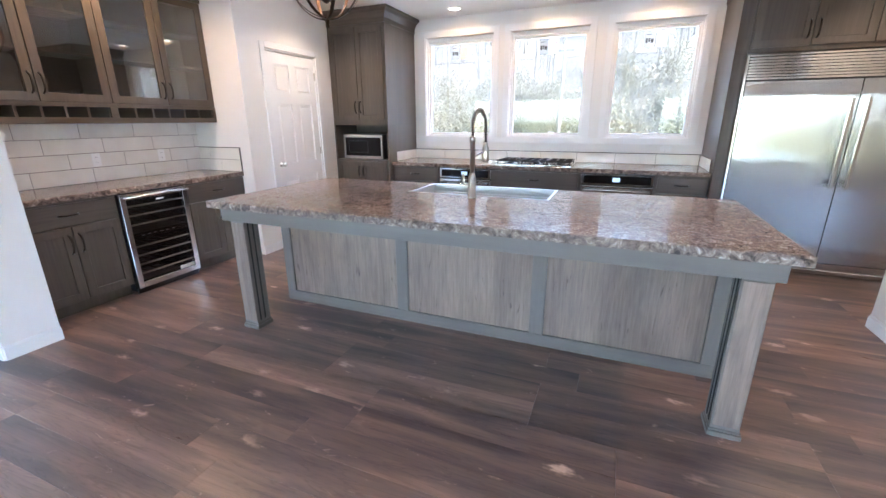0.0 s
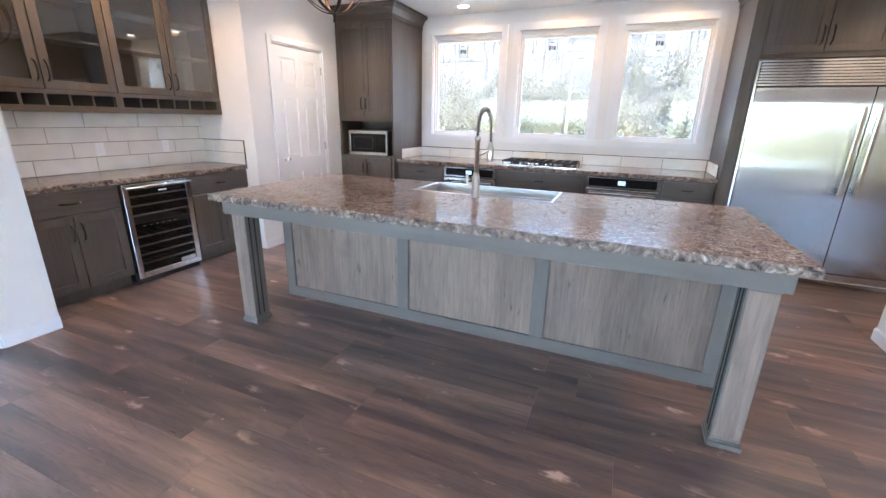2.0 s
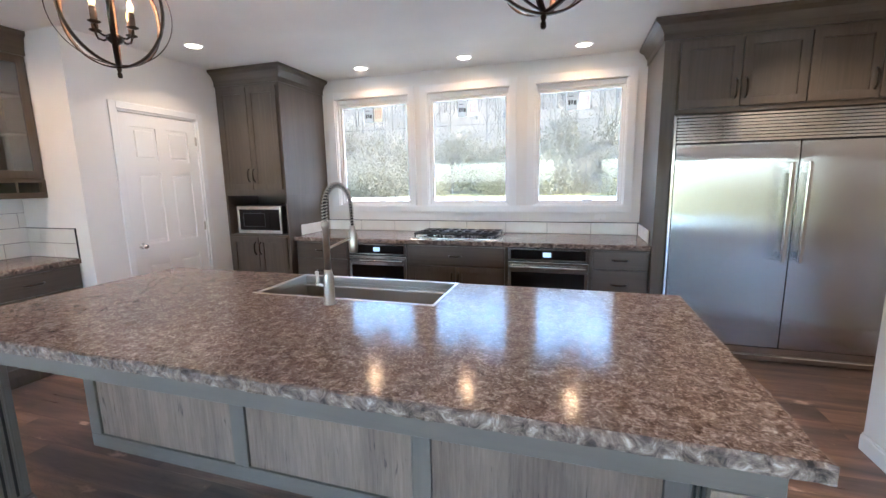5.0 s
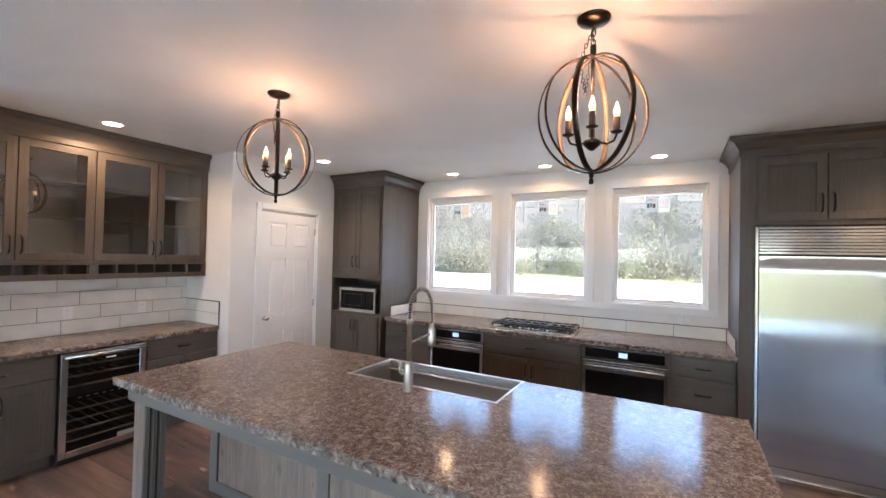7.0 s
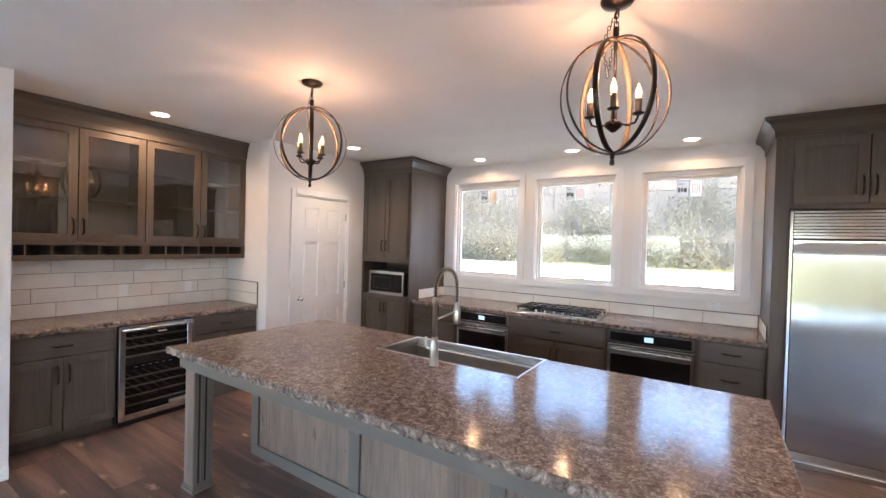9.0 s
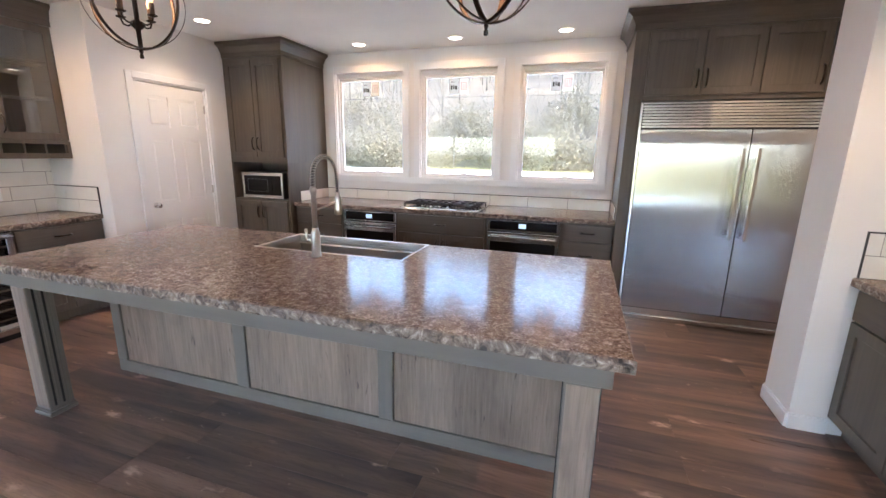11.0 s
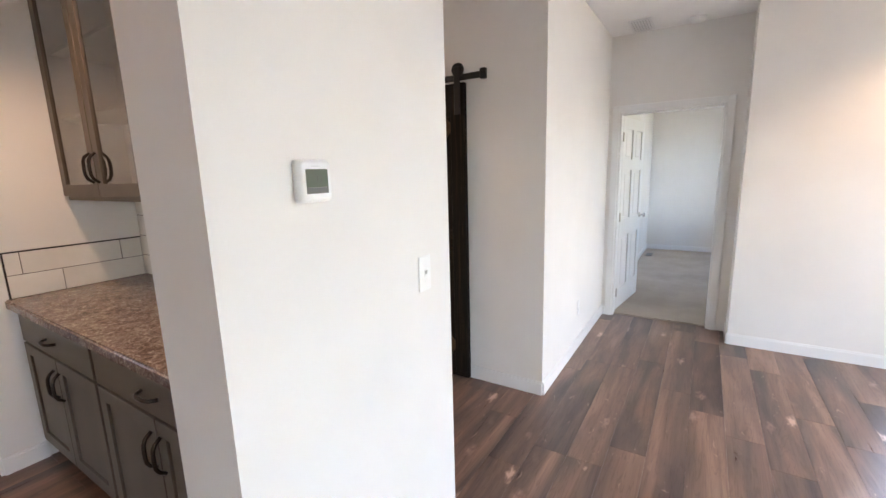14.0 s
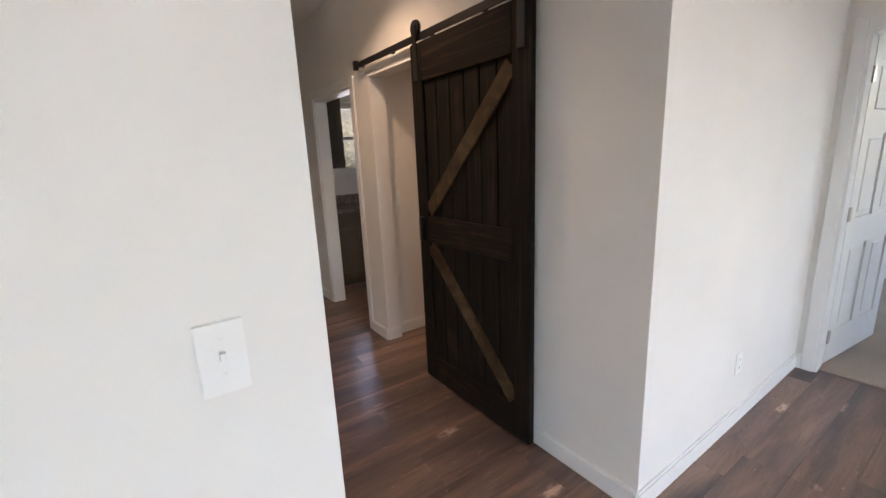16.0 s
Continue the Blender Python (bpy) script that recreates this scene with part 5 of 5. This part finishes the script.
for r0, r1 in zip(rings, rings[1:]):
    for k in range(20):
        bm.faces.new((r0[k], r0[(k + 1) % 20], r1[(k + 1) % 20], r1[k])).smooth = True
bm.faces.new(rings[0])
bm.faces.new(rings[-1])
part("case", bm, PLASTIC, th)
part("screen", boxes((-0.034, 0.034, -0.0286, -0.0277, -0.015, 0.029)), LCD, th, "grey-green screen")
part("button_strip", boxes((-0.034, 0.034, -0.0286, -0.0277, -0.030, -0.0152)), LCDGREY, th, "grey strip below the screen")
part("logo_bar", boxes((-0.017, 0.010, -0.0286, -0.0277, 0.0345, 0.0372)), STICKER, th, "tiny dark badge bar")
# the reading: 73
seg = [(-0.008, 0.000, 0.012, 0.0134), (-0.0014, 0.000, -0.003, 0.012), (0.004, 0.012, 0.012, 0.0134), (0.004, 0.012, 0.0042, 0.0056), (0.004, 0.012, -0.0044, -0.003), (0.0106, 0.012, -0.003, 0.012)]
part("reading", boxes(*[(x0 + 0.001, x1 + 0.001, -0.0294, -0.0288, z0, z1) for x0, x1, z0, z1 in seg]), INK, th, "dark number on the screen")

vent = thing("ceiling_vent", "white slotted ceiling vent", "vent", (6.12, 1.42, CEIL))
part("frame", boxes((-0.17, 0.17, -0.09, -0.07, -0.01, 0), (-0.17, 0.17, 0.07, 0.09, -0.01, 0), (-0.17, -0.15, -0.07, 0.07, -0.01, 0), (0.15, 0.17, -0.07, 0.07, -0.01, 0), bevel=0.002), TRIM, vent)
part("backing", boxes((-0.15, 0.15, -0.07, 0.07, -0.002, 0)), STICKER, vent)
for k in range(6):
    part("slat", boxes((-0.15, 0.15, -0.062 + k * 0.022, -0.05 + k * 0.022, -0.008, -0.003)), TRIM, vent)
sd = thing("smoke_detector", "round white smoke detector on the ceiling", "smoke detector", (6.2, 1.0, CEIL))
part("case", lathe(bmesh.new(), [(0.065, 0), (0.065, -0.012), (0.05, -0.034), (0.02, -0.038)], 24), PLASTIC, sd)
fv = thing("floor_register", "brown metal floor register on the bedroom carpet", "vent", (9.85, 1.60, 0.013))
part("frame", boxes((-0.14, 0.14, -0.05, 0.05, 0, 0.006), bevel=0.002), BRONZE, fv)


# ---- lamps ----
def downlight(x, y, power=1.9, lamp=True, tint=(1.0, 0.70, 0.47), cone=130):
    d = thing("downlight", "round recessed ceiling downlight, lit", "ceiling light", (x, y, CEIL), 0, "recessed downlights")
    bm = bmesh.new()
    n = 28
    prof = [(0.088, 0.0), (0.086, -0.004), (0.068, -0.005), (0.066, 0.0)]
    rings = [[bm.verts.new((r * math.cos(2 * math.pi * k / n), r * math.sin(2 * math.pi * k / n), z)) for k in range(n)] for r, z in prof]
    for a, b in zip(rings, rings[1:]):
        for k in range(n):
            bm.faces.new((a[k], a[(k + 1) % n], b[(k + 1) % n], b[k]))
    part("ring", bm, TRIM, d, "white trim ring")
    part("lens", lathe(bmesh.new(), [(0.066, -0.001), (0.066, -0.003), (0.04, -0.0035)], 24), LENS, d, "glowing lens")
    if lamp:
        data = bpy.data.lights.new("downlight_lamp", 'SPOT')
        data.energy, data.color, data.spot_size, data.spot_blend, data.shadow_soft_size = power, tint, radians(cone), 0.6, 0.05
        ob = new("downlight_lamp", data)
        ob.matrix_world = look((x, y, CEIL - 0.02), (x, y, 0))
    return d


downlight(-2.62, 4.68, 1.7)
downlight(5.3, -0.6, 5.0)
downlight(5.3, 2.9)
downlight(3.85, 3.35, 4.0)
for x in (-1.60, -0.43, 0.72):
    downlight(x, 5.89, 0.8, True, (1.0, 0.56, 0.26), 168)
downlight(2.37, 4.78, 2.2)
downlight(-3.25, 2.92, 2.6, True, (1.0, 0.60, 0.33), 168)
downlight(2.385, 2.92, 4.2)


def band(bm, rx, rz, turn, tilt=0.0, w=0.022, t=0.003, n=64):
    """A flat metal hoop, an upright ellipse, turned about z."""
    m = Matrix.Rotation(turn, 4, 'Z') @ Matrix.Rotation(tilt, 4, 'Y')
    rings = []
    for k in range(n):
        a = 2 * math.pi * k / n
        d = Vector((math.cos(a) * rx, 0, math.sin(a) * rz))
        nrm = Vector((math.cos(a) / rx, 0, math.sin(a) / rz)).normalized()
        rings.append([bm.verts.new(m @ (d + nrm * o + Vector((0, s, 0)))) for o, s in ((0, -w / 2), (0, w / 2), (t, w / 2), (t, -w / 2))])
    for k in range(n):
        r, s = rings[k], rings[(k + 1) % n]
        for j in range(4):
            f = bm.faces.new((r[j], r[(j + 1) % 4], s[(j + 1) % 4], s[j]))
            f.smooth = j in (0, 2)
    return bm


def pendant(x, y, turn):
    p = thing("pendant_light", "dark bronze orb pendant with lit candle bulbs", "pendant light", (x, y, 2.335), turn, "pendants over the island")
    up = CEIL - 2.335
    part("canopy", lathe(bmesh.new(), [(0.012, up - 0.035), (0.03, up - 0.03), (0.062, up - 0.018), (0.07, up - 0.006), (0.07, up)], 24), BRONZE, p)
    for rx, rz, a, tl in ((0.226, 0.252, 12, 0), (0.214, 0.244, 72, 0), (0.220, 0.248, 132, 0), (0.236, 0.240, 40, 9)):
        thin = tl != 0
        b = part("band", band(bmesh.new(), rx, rz, radians(a), radians(tl), 0.012 if thin else 0.022), BRONZE, p)
        if not thin:
            part("inner_band", band(bmesh.new(), rx - 0.003, rz - 0.003, radians(a), radians(tl), 0.0215, 0.0024), GOLDWOOD, b, "tan inner face")
    part("finial", lathe(bmesh.new(), [(0.006, -0.30), (0.010, -0.295), (0.010, -0.28), (0.006, -0.275), (0.011, -0.262), (0.008, -0.25)], 12), BRONZE, p)
    part("stem", lathe(bmesh.new(), [(0.007, -0.13), (0.007, 0.26), (0.013, 0.265), (0.013, 0.30), (0.005, 0.305)], 12), BRONZE, p)
    z = 0.30
    k = 0
    while z < up - 0.035:
        bm = bmesh.new()
        pts = [(0.009 * math.cos(a), 0, z + 0.012 + 0.017 * math.sin(a)) for a in (2 * math.pi * i / 12 for i in range(13))]
        tube(bm, pts, 0.0024, 6, cap=False)
        bmesh.ops.transform(bm, matrix=Matrix.Rotation(radians(90 * (k % 2)), 4, 'Z'), verts=bm.verts)
        part("chain_link", bm, BRONZE, p)
        z += 0.022
        k += 1
    slack = [(0.004, 0, up - 0.05), (-0.03, 0.012, up - 0.11), (-0.055, 0.02, 0.24), (-0.04, 0.02, 0.16), (-0.03, 0.01, 0.10), (-0.02, 0.01, 0.17), (-0.006, 0, 0.27)]
    fine = []
    for a, b in zip(slack, slack[1:]):
        for i in range(4):
            fine.append(Vector(a).lerp(Vector(b), i / 4))
    for i, q in enumerate(fine):
        bm = bmesh.new()
        tube(bm, [(0.006 * math.cos(a), 0, 0.011 * math.sin(a)) for a in (2 * math.pi * j / 10 for j in range(11))], 0.0018, 5, cap=False)
        bmesh.ops.transform(bm, matrix=Matrix.Translation(q) @ Matrix.Rotation(radians(90 * (i % 2)), 4, 'Z'), verts=bm.verts)
        part("slack_link", bm, BRONZE, p)
    part("hub", lathe(bmesh.new(), [(0.008, -0.155), (0.02, -0.145), (0.036, -0.13), (0.036, -0.115), (0.012, -0.10)], 18), BRONZE, p)
    for j in range(4):
        a = radians(90 * j)
        c, s = math.cos(a), math.sin(a)
        arm = [(0.03 * c, 0.03 * s, -0.12), (0.06 * c, 0.06 * s, -0.128), (0.088 * c, 0.088 * s, -0.118), (0.098 * c, 0.098 * s, -0.095), (0.098 * c, 0.098 * s, -0.085)]
        part("arm", tube(bmesh.new(), arm, 0.0048, 8), BRONZE, p)
        cc = (0.098 * c, 0.098 * s, 0)
        part("cup", lathe(bmesh.new(), [(0.008, -0.09), (0.024, -0.083), (0.025, -0.079), (0.014, -0.078)], 16, cc), BRONZE, p)
        part("candle_sleeve", lathe(bmesh.new(), [(0.0135, -0.078), (0.0135, -0.02), (0.011, -0.018)], 14, cc), GOLDWOOD, p, "tan candle sleeve")
        part("bulb", lathe(bmesh.new(), [(0.009, -0.018), (0.0130, -0.004), (0.0142, 0.006), (0.0115, 0.02), (0.005, 0.036), (0.0012, 0.048)], 14, cc), BULB, p, "lit flame-tip bulb")
        data = bpy.data.lights.new("candle_lamp", 'POINT')
        data.energy, data.color, data.shadow_soft_size = 0.16, (1.0, 0.52, 0.27), 0.005
        ob = new("candle_lamp", data)
        w = pose(x, y, 2.335, 0, 0, turn) @ Vector((0.098 * c, 0.098 * s, 0.064))
        ob.location = w
    return p


pendant(-1.42, 3.09, 10)
pendant(0.546, 3.117, 10)

# ---- utility room beyond the passage ----
base_cabinet("dark utility room base cabinet", (4.56, 5.50, 0), 0, 0.9, [('drawer', 0.16), ('doors', 2)], group="utility cabinets")
worktop("utility_countertop", [(4.555, 5.46), (5.6, 5.46), (5.6, 6.198), (4.555, 6.198)], 0.888, 0.92, set(), "speckled grey-brown utility room counter")
tagged(part("utility_splash", boxes((4.556, 5.6, 6.175, 6.198, 0.92, 1.03)), STONE), "low stone-look splash strip in the utility room", "backsplash")
uc = thing("wall_cabinet", "dark utility room wall cabinet", "cabinet", (4.56, 5.88, 0), 0, "utility cabinets")
part("body", boxes((0, 0.46, 0, 0.315, 1.38, 2.27)), CAB, uc)
shaker(uc, "door", 0.005, 0.455, 1.385, 2.265, 'l', hz=1.52)

# ---- outside ----
GRASS = material("dry spring grass", 0.9, spec=0.05)
v_ = coords(GRASS)
base(GRASS, mix(GRASS, 0.5, ramp(GRASS, noise_tex(GRASS, v_, 0.35, 5), [(0.3, (0.215, 0.185, 0.070)), (0.7, (0.29, 0.25, 0.105))]),
                ramp(GRASS, noise_tex(GRASS, v_, 14, 4), [(0.3, (0.18, 0.158, 0.058)), (0.7, (0.30, 0.255, 0.11))])))
GRAVEL = material("pale gravel", 0.95, spec=0.05)
v_ = coords(GRAVEL)
base(GRAVEL, ramp(GRAVEL, noise_tex(GRAVEL, v_, 9, 6), [(0.3, (0.36, 0.34, 0.31)), (0.7, (0.56, 0.54, 0.50))]))
HILL = material("leaf-litter hillside", 0.95, spec=0.05)
v_ = coords(HILL)
base(HILL, ramp(HILL, noise_tex(HILL, v_, 0.25, 6), [(0.3, (0.115, 0.092, 0.066)), (0.6, (0.165, 0.134, 0.098)), (0.8, (0.150, 0.126, 0.084))]))
BARK = material("grey bark", 0.9, spec=0.05)
v_ = coords(BARK, (6, 6, 1.0), 3.0)
base(BARK, ramp(BARK, noise_tex(BARK, v_, 1, 5), [(0.3, (0.14, 0.118, 0.094)), (0.7, (0.23, 0.198, 0.16))]))
LEAF = material("young leaves", 0.7, spec=0.05)
v_ = coords(LEAF, (1, 1, 1), 6.0)
base(LEAF, ramp(LEAF, noise_tex(LEAF, v_, 2.0, 3), [(0.3, (0.19, 0.162, 0.108)), (0.7, (0.30, 0.262, 0.185))]))

tl_ = LEAF.node_tree.nodes.new("ShaderNodeBsdfTranslucent")
tl_.inputs[0].default_value = (0.20, 0.175, 0.11, 1)
ml_ = LEAF.node_tree.nodes.new("ShaderNodeMixShader")
ml_.inputs[0].default_value = 0.4
join(LEAF, LEAF.node_tree.nodes["Principled BSDF"].outputs[0], ml_.inputs[1])
join(LEAF, tl_.outputs[0], ml_.inputs[2])
join(LEAF, ml_.outputs[0], LEAF.node_tree.nodes["Material Output"].inputs[0])

G = -0.35
structure("ground", boxes((-400, 400, -400, 400, G - 0.5, G)), GRASS, "dry yellow-green lawn reaching to the horizon", "ground")
structure("road", boxes((-160, 160, 9, 48, G, G + 0.02)), GRAVEL, "pale gravel drive behind the house", "road")
CONCRETE = material("pale concrete", 0.85, spec=0.2)
v_ = coords(CONCRETE)
base(CONCRETE, mix(CONCRETE, 0.5, ramp(CONCRETE, noise_tex(CONCRETE, v_, 0.8, 4), [(0.3, (0.33, 0.32, 0.305)), (0.7, (0.47, 0.46, 0.44))]),
                   ramp(CONCRETE, noise_tex(CONCRETE, v_, 45, 3), [(0.3, (0.36, 0.35, 0.33)), (0.7, (0.48, 0.47, 0.45))])))
structure("patio", boxes((-6.0, 9.5, -6.2, SOUTH - 0.152, G - 0.05, -0.06), bevel=0.01), CONCRETE, "pale concrete patio outside the glass doors", "patio")
bm = bmesh.new()
nx, ny = 48, 14
rows = []
for j in range(ny + 1):
    r = []
    for i in range(nx + 1):
        x = -240 + 480 * i / nx
        y = 58 + 150 * j / ny
        z = G - 0.1 + 56 * (j / ny) ** 0.95 + (noise.noise(Vector((x * 0.03, y * 0.04, 0))) * 4 if j else -0.4)
        r.append(bm.verts.new((x, y, z)))
    rows.append(r)
for a, b in zip(rows, rows[1:]):
    for i in range(nx):
        bm.faces.new((a[i], a[i + 1], b[i + 1], b[i])).smooth = True
structure("backdrop", bm, HILL, "wooded hillside with bare spring trees", "hillside")


bm = bmesh.new()
rows = []
for j in range(9):
    r = []
    for i in range(33):
        x, y = -240 + 15 * i, -22 - 14 * j
        r.append(bm.verts.new((x, y, G - 0.2 + 1.6 * (j / 8) ** 1.1 + (noise.noise(Vector((x * 0.02, y * 0.03, 4))) * 0.8 if j else 0))))
    rows.append(r)
for a, b in zip(rows, rows[1:]):
    for i in range(32):
        bm.faces.new((a[i], b[i], b[i + 1], a[i + 1])).smooth = True
structure("meadow", bm, GRASS, "yellow-green meadow rising behind the yard", "meadow")


def limb(bm, p, d, length, r, depth, rng):
    pts = [p]
    q = p.copy()
    for k in range(4):
        d = (d + Vector((rng.uniform(-.16, .16), rng.uniform(-.16, .16), rng.uniform(-.03, .12)))).normalized()
        q = q + d * length / 4
        pts.append(q.copy())
    tube(bm, pts, r, 5, r * 0.45, cap=False)
    if depth:
        for k in range(4 if depth > 1 else 3):
            at = pts[rng.randint(2, 4)]
            nd = (d + Vector((rng.uniform(-1, 1), rng.uniform(-1, 1), rng.uniform(-.1, .7)))).normalized()
            limb(bm, at, nd, length * rng.uniform(0.4, 0.62), r * 0.42, depth - 1, rng)


trees = []
for seed in range(4):
    rng = random.Random(seed + 5)
    t_ = thing("tree", "bare grey hillside tree with thin branches", "tree", (0, 0, 0), 0, "hillside trees")
    part("trunk", tube(bmesh.new(), [(0, 0, -0.8), (0.08, 0, 2.5), (0.0, 0.12, 7.0), (0.15, 0, 12.0)], 0.15, 7, 0.06), BARK, t_)
    bm = bmesh.new()
    for k in range(12):
        z = 3.0 + k * 0.78
        limb(bm, Vector((0.05, 0.04, z)), Vector((rng.uniform(-1, 1), rng.uniform(-1, 1), 0.8)).normalized(), 5.2 - k * 0.22, 0.06, 2, rng)
    part("crown", bm, BARK, t_, "bare branching crown")
    trees.append(t_)
bushes = []
for seed in range(3):
    rng = random.Random(seed + 40)
    b_ = thing("bush", "olive-green leafing bush at the edge of the lawn", "bush", (0, 0, 0), 0, "bushes along the wood")
    bm = bmesh.new()
    for k in range(9):
        limb(bm, Vector((0, 0, -0.2)), Vector((rng.uniform(-1, 1), rng.uniform(-1, 1), 1.2)).normalized(), 3.8, 0.04, 1, rng)
    part("stems", bm, BARK, b_)
    bm = bmesh.new()
    for k in range(1150):
        a, e, r = rng.uniform(0, 6.283), rng.uniform(-0.2, 1.4), rng.uniform(0.8, 3.6) * (0.75 + 0.35 * noise.noise(Vector((rng.random() * 4, seed, 0))))
        c = Vector((math.cos(a) * math.cos(e) * r, math.sin(a) * math.cos(e) * r, 0.35 + math.sin(e) * r * 1.1))
        u = Vector((rng.uniform(-1, 1), rng.uniform(-1, 1), rng.uniform(-1, 1))).normalized() * 0.10
        w = u.orthogonal().normalized() * 0.065
        bm.faces.new([bm.verts.new(c + o) for o in (u, w, -u, -w)])
    part("leaves", bm, LEAF, b_)
    bushes.append(b_)
rng = random.Random(3)


def hill_z(x, y):
    j = max(0.0, (y - 58) / 150)
    return G - 0.5 + 56 * j ** 0.95 + noise.noise(Vector((x * 0.03, y * 0.04, 0))) * 4 * min(1, j * 14)


for k in range(290):
    x, y = rng.uniform(-100, 85), rng.uniform(66, 150)
    m = pose(x, y, hill_z(x, y), 0, 0, rng.uniform(0, 360)) @ Matrix.Scale(1, 4)
    if k < 4:
        trees[k].matrix_basis = m
    else:
        copy_thing(trees[k % 4], m)
for k in range(210):
    x, y = rng.uniform(-72, 60), 50 + 26 * rng.random() ** 1.3
    m = pose(x, y, hill_z(x, y) + 0.3, 0, 0, rng.uniform(0, 360)) @ Matrix.Scale(rng.uniform(0.8, 1.6), 4)
    if k < 3:
        bushes[k].matrix_basis = m
    else:
        copy_thing(bushes[k % 3], m)
pole = thing("utility_pole", "weathered wooden utility pole beside the drive", "utility pole", (-5.5, 46, G))
part("post", tube(bmesh.new(), [(0, 0, 0), (0, 0, 9)], 0.14, 10, 0.1), BARK, pole)
part("crossarm", boxes((-0.9, 0.9, -0.06, 0.06, 8.2, 8.35)), BARK, pole)
wire = thing("power_line", "dark overhead power line", "cable", (0, 46, 7.0))
part("cable", tube(bmesh.new(), [(-60, 0, 1.5), (-30, 0, 0.4), (-3, 0, 0.3), (25, 0, 0.2), (60, 0, 1.2)], 0.025, 5), BLACK, wire)

# ---- floor planks ----
PW, PL = 0.184, 1.24
planks = thing("plank_floor", "dark reddish-brown rustic vinyl plank floor", "floor", (0, 0, 0), 0, "", "structure")
shared = {}


def plank_mesh(x0, x1):
    key = round(x1 - x0, 2)
    if key not in shared:
        me = bpy.data.meshes.new("plank")
        bm = bm_box(bmesh.new(), 0.0003, key - 0.0003, 0.0003, PW - 0.0003, -0.0075, 0.0, 0.0006)
        bm.to_mesh(me)
        bm.free()
        me.materials.append(PLANK)
        shared[key] = me
    return shared[key]


rng = random.Random(11)
y = SOUTH
count = 0
fverts, ffaces = [], []
while y < 6.24:
    x = LIVW - rng.choice((0.0, 0.2, 0.41, 0.62, 0.83, 1.03))
    limit = BEDX + 0.06 if y > 0.4 else EASTX
    if y > 4.1:
        limit = 6.9
    while x < limit:
        a, b = max(x, LIVW), round(min(x + PL, limit), 2)
        a = round(a, 2)
        if b - a > 0.03:
            near = -0.2 < y < 5.5 and a > -3.9 and b < 6.45 and count < 298
            if near:
                ob = new("plank", plank_mesh(a, b))
                ob.parent = planks
                ob.location = (a, y, 0)
                count += 1
            else:
                n = len(fverts)
                g = 0.0004
                fverts += [(a + g, y + g, 0), (b - g, y + g, 0), (b - g, y + PW - g, 0), (a + g, y + PW - g, 0), (a + g, y + g, -0.007), (b - g, y + g, -0.007), (b - g, y + PW - g, -0.007), (a + g, y + PW - g, -0.007)]
                ffaces += [(n, n + 1, n + 2, n + 3), (n, n + 4, n + 5, n + 1), (n + 1, n + 5, n + 6, n + 2), (n + 2, n + 6, n + 7, n + 3), (n + 3, n + 7, n + 4, n)]
        x += PL
    y += PW
me = bpy.data.meshes.new("far_planks")
me.from_pydata(fverts, [], ffaces)
me.materials.append(PLANK_FAR)
fp = new("far_planks", me)
fp.parent = planks
tagged(fp, "", "", "", "stuff")
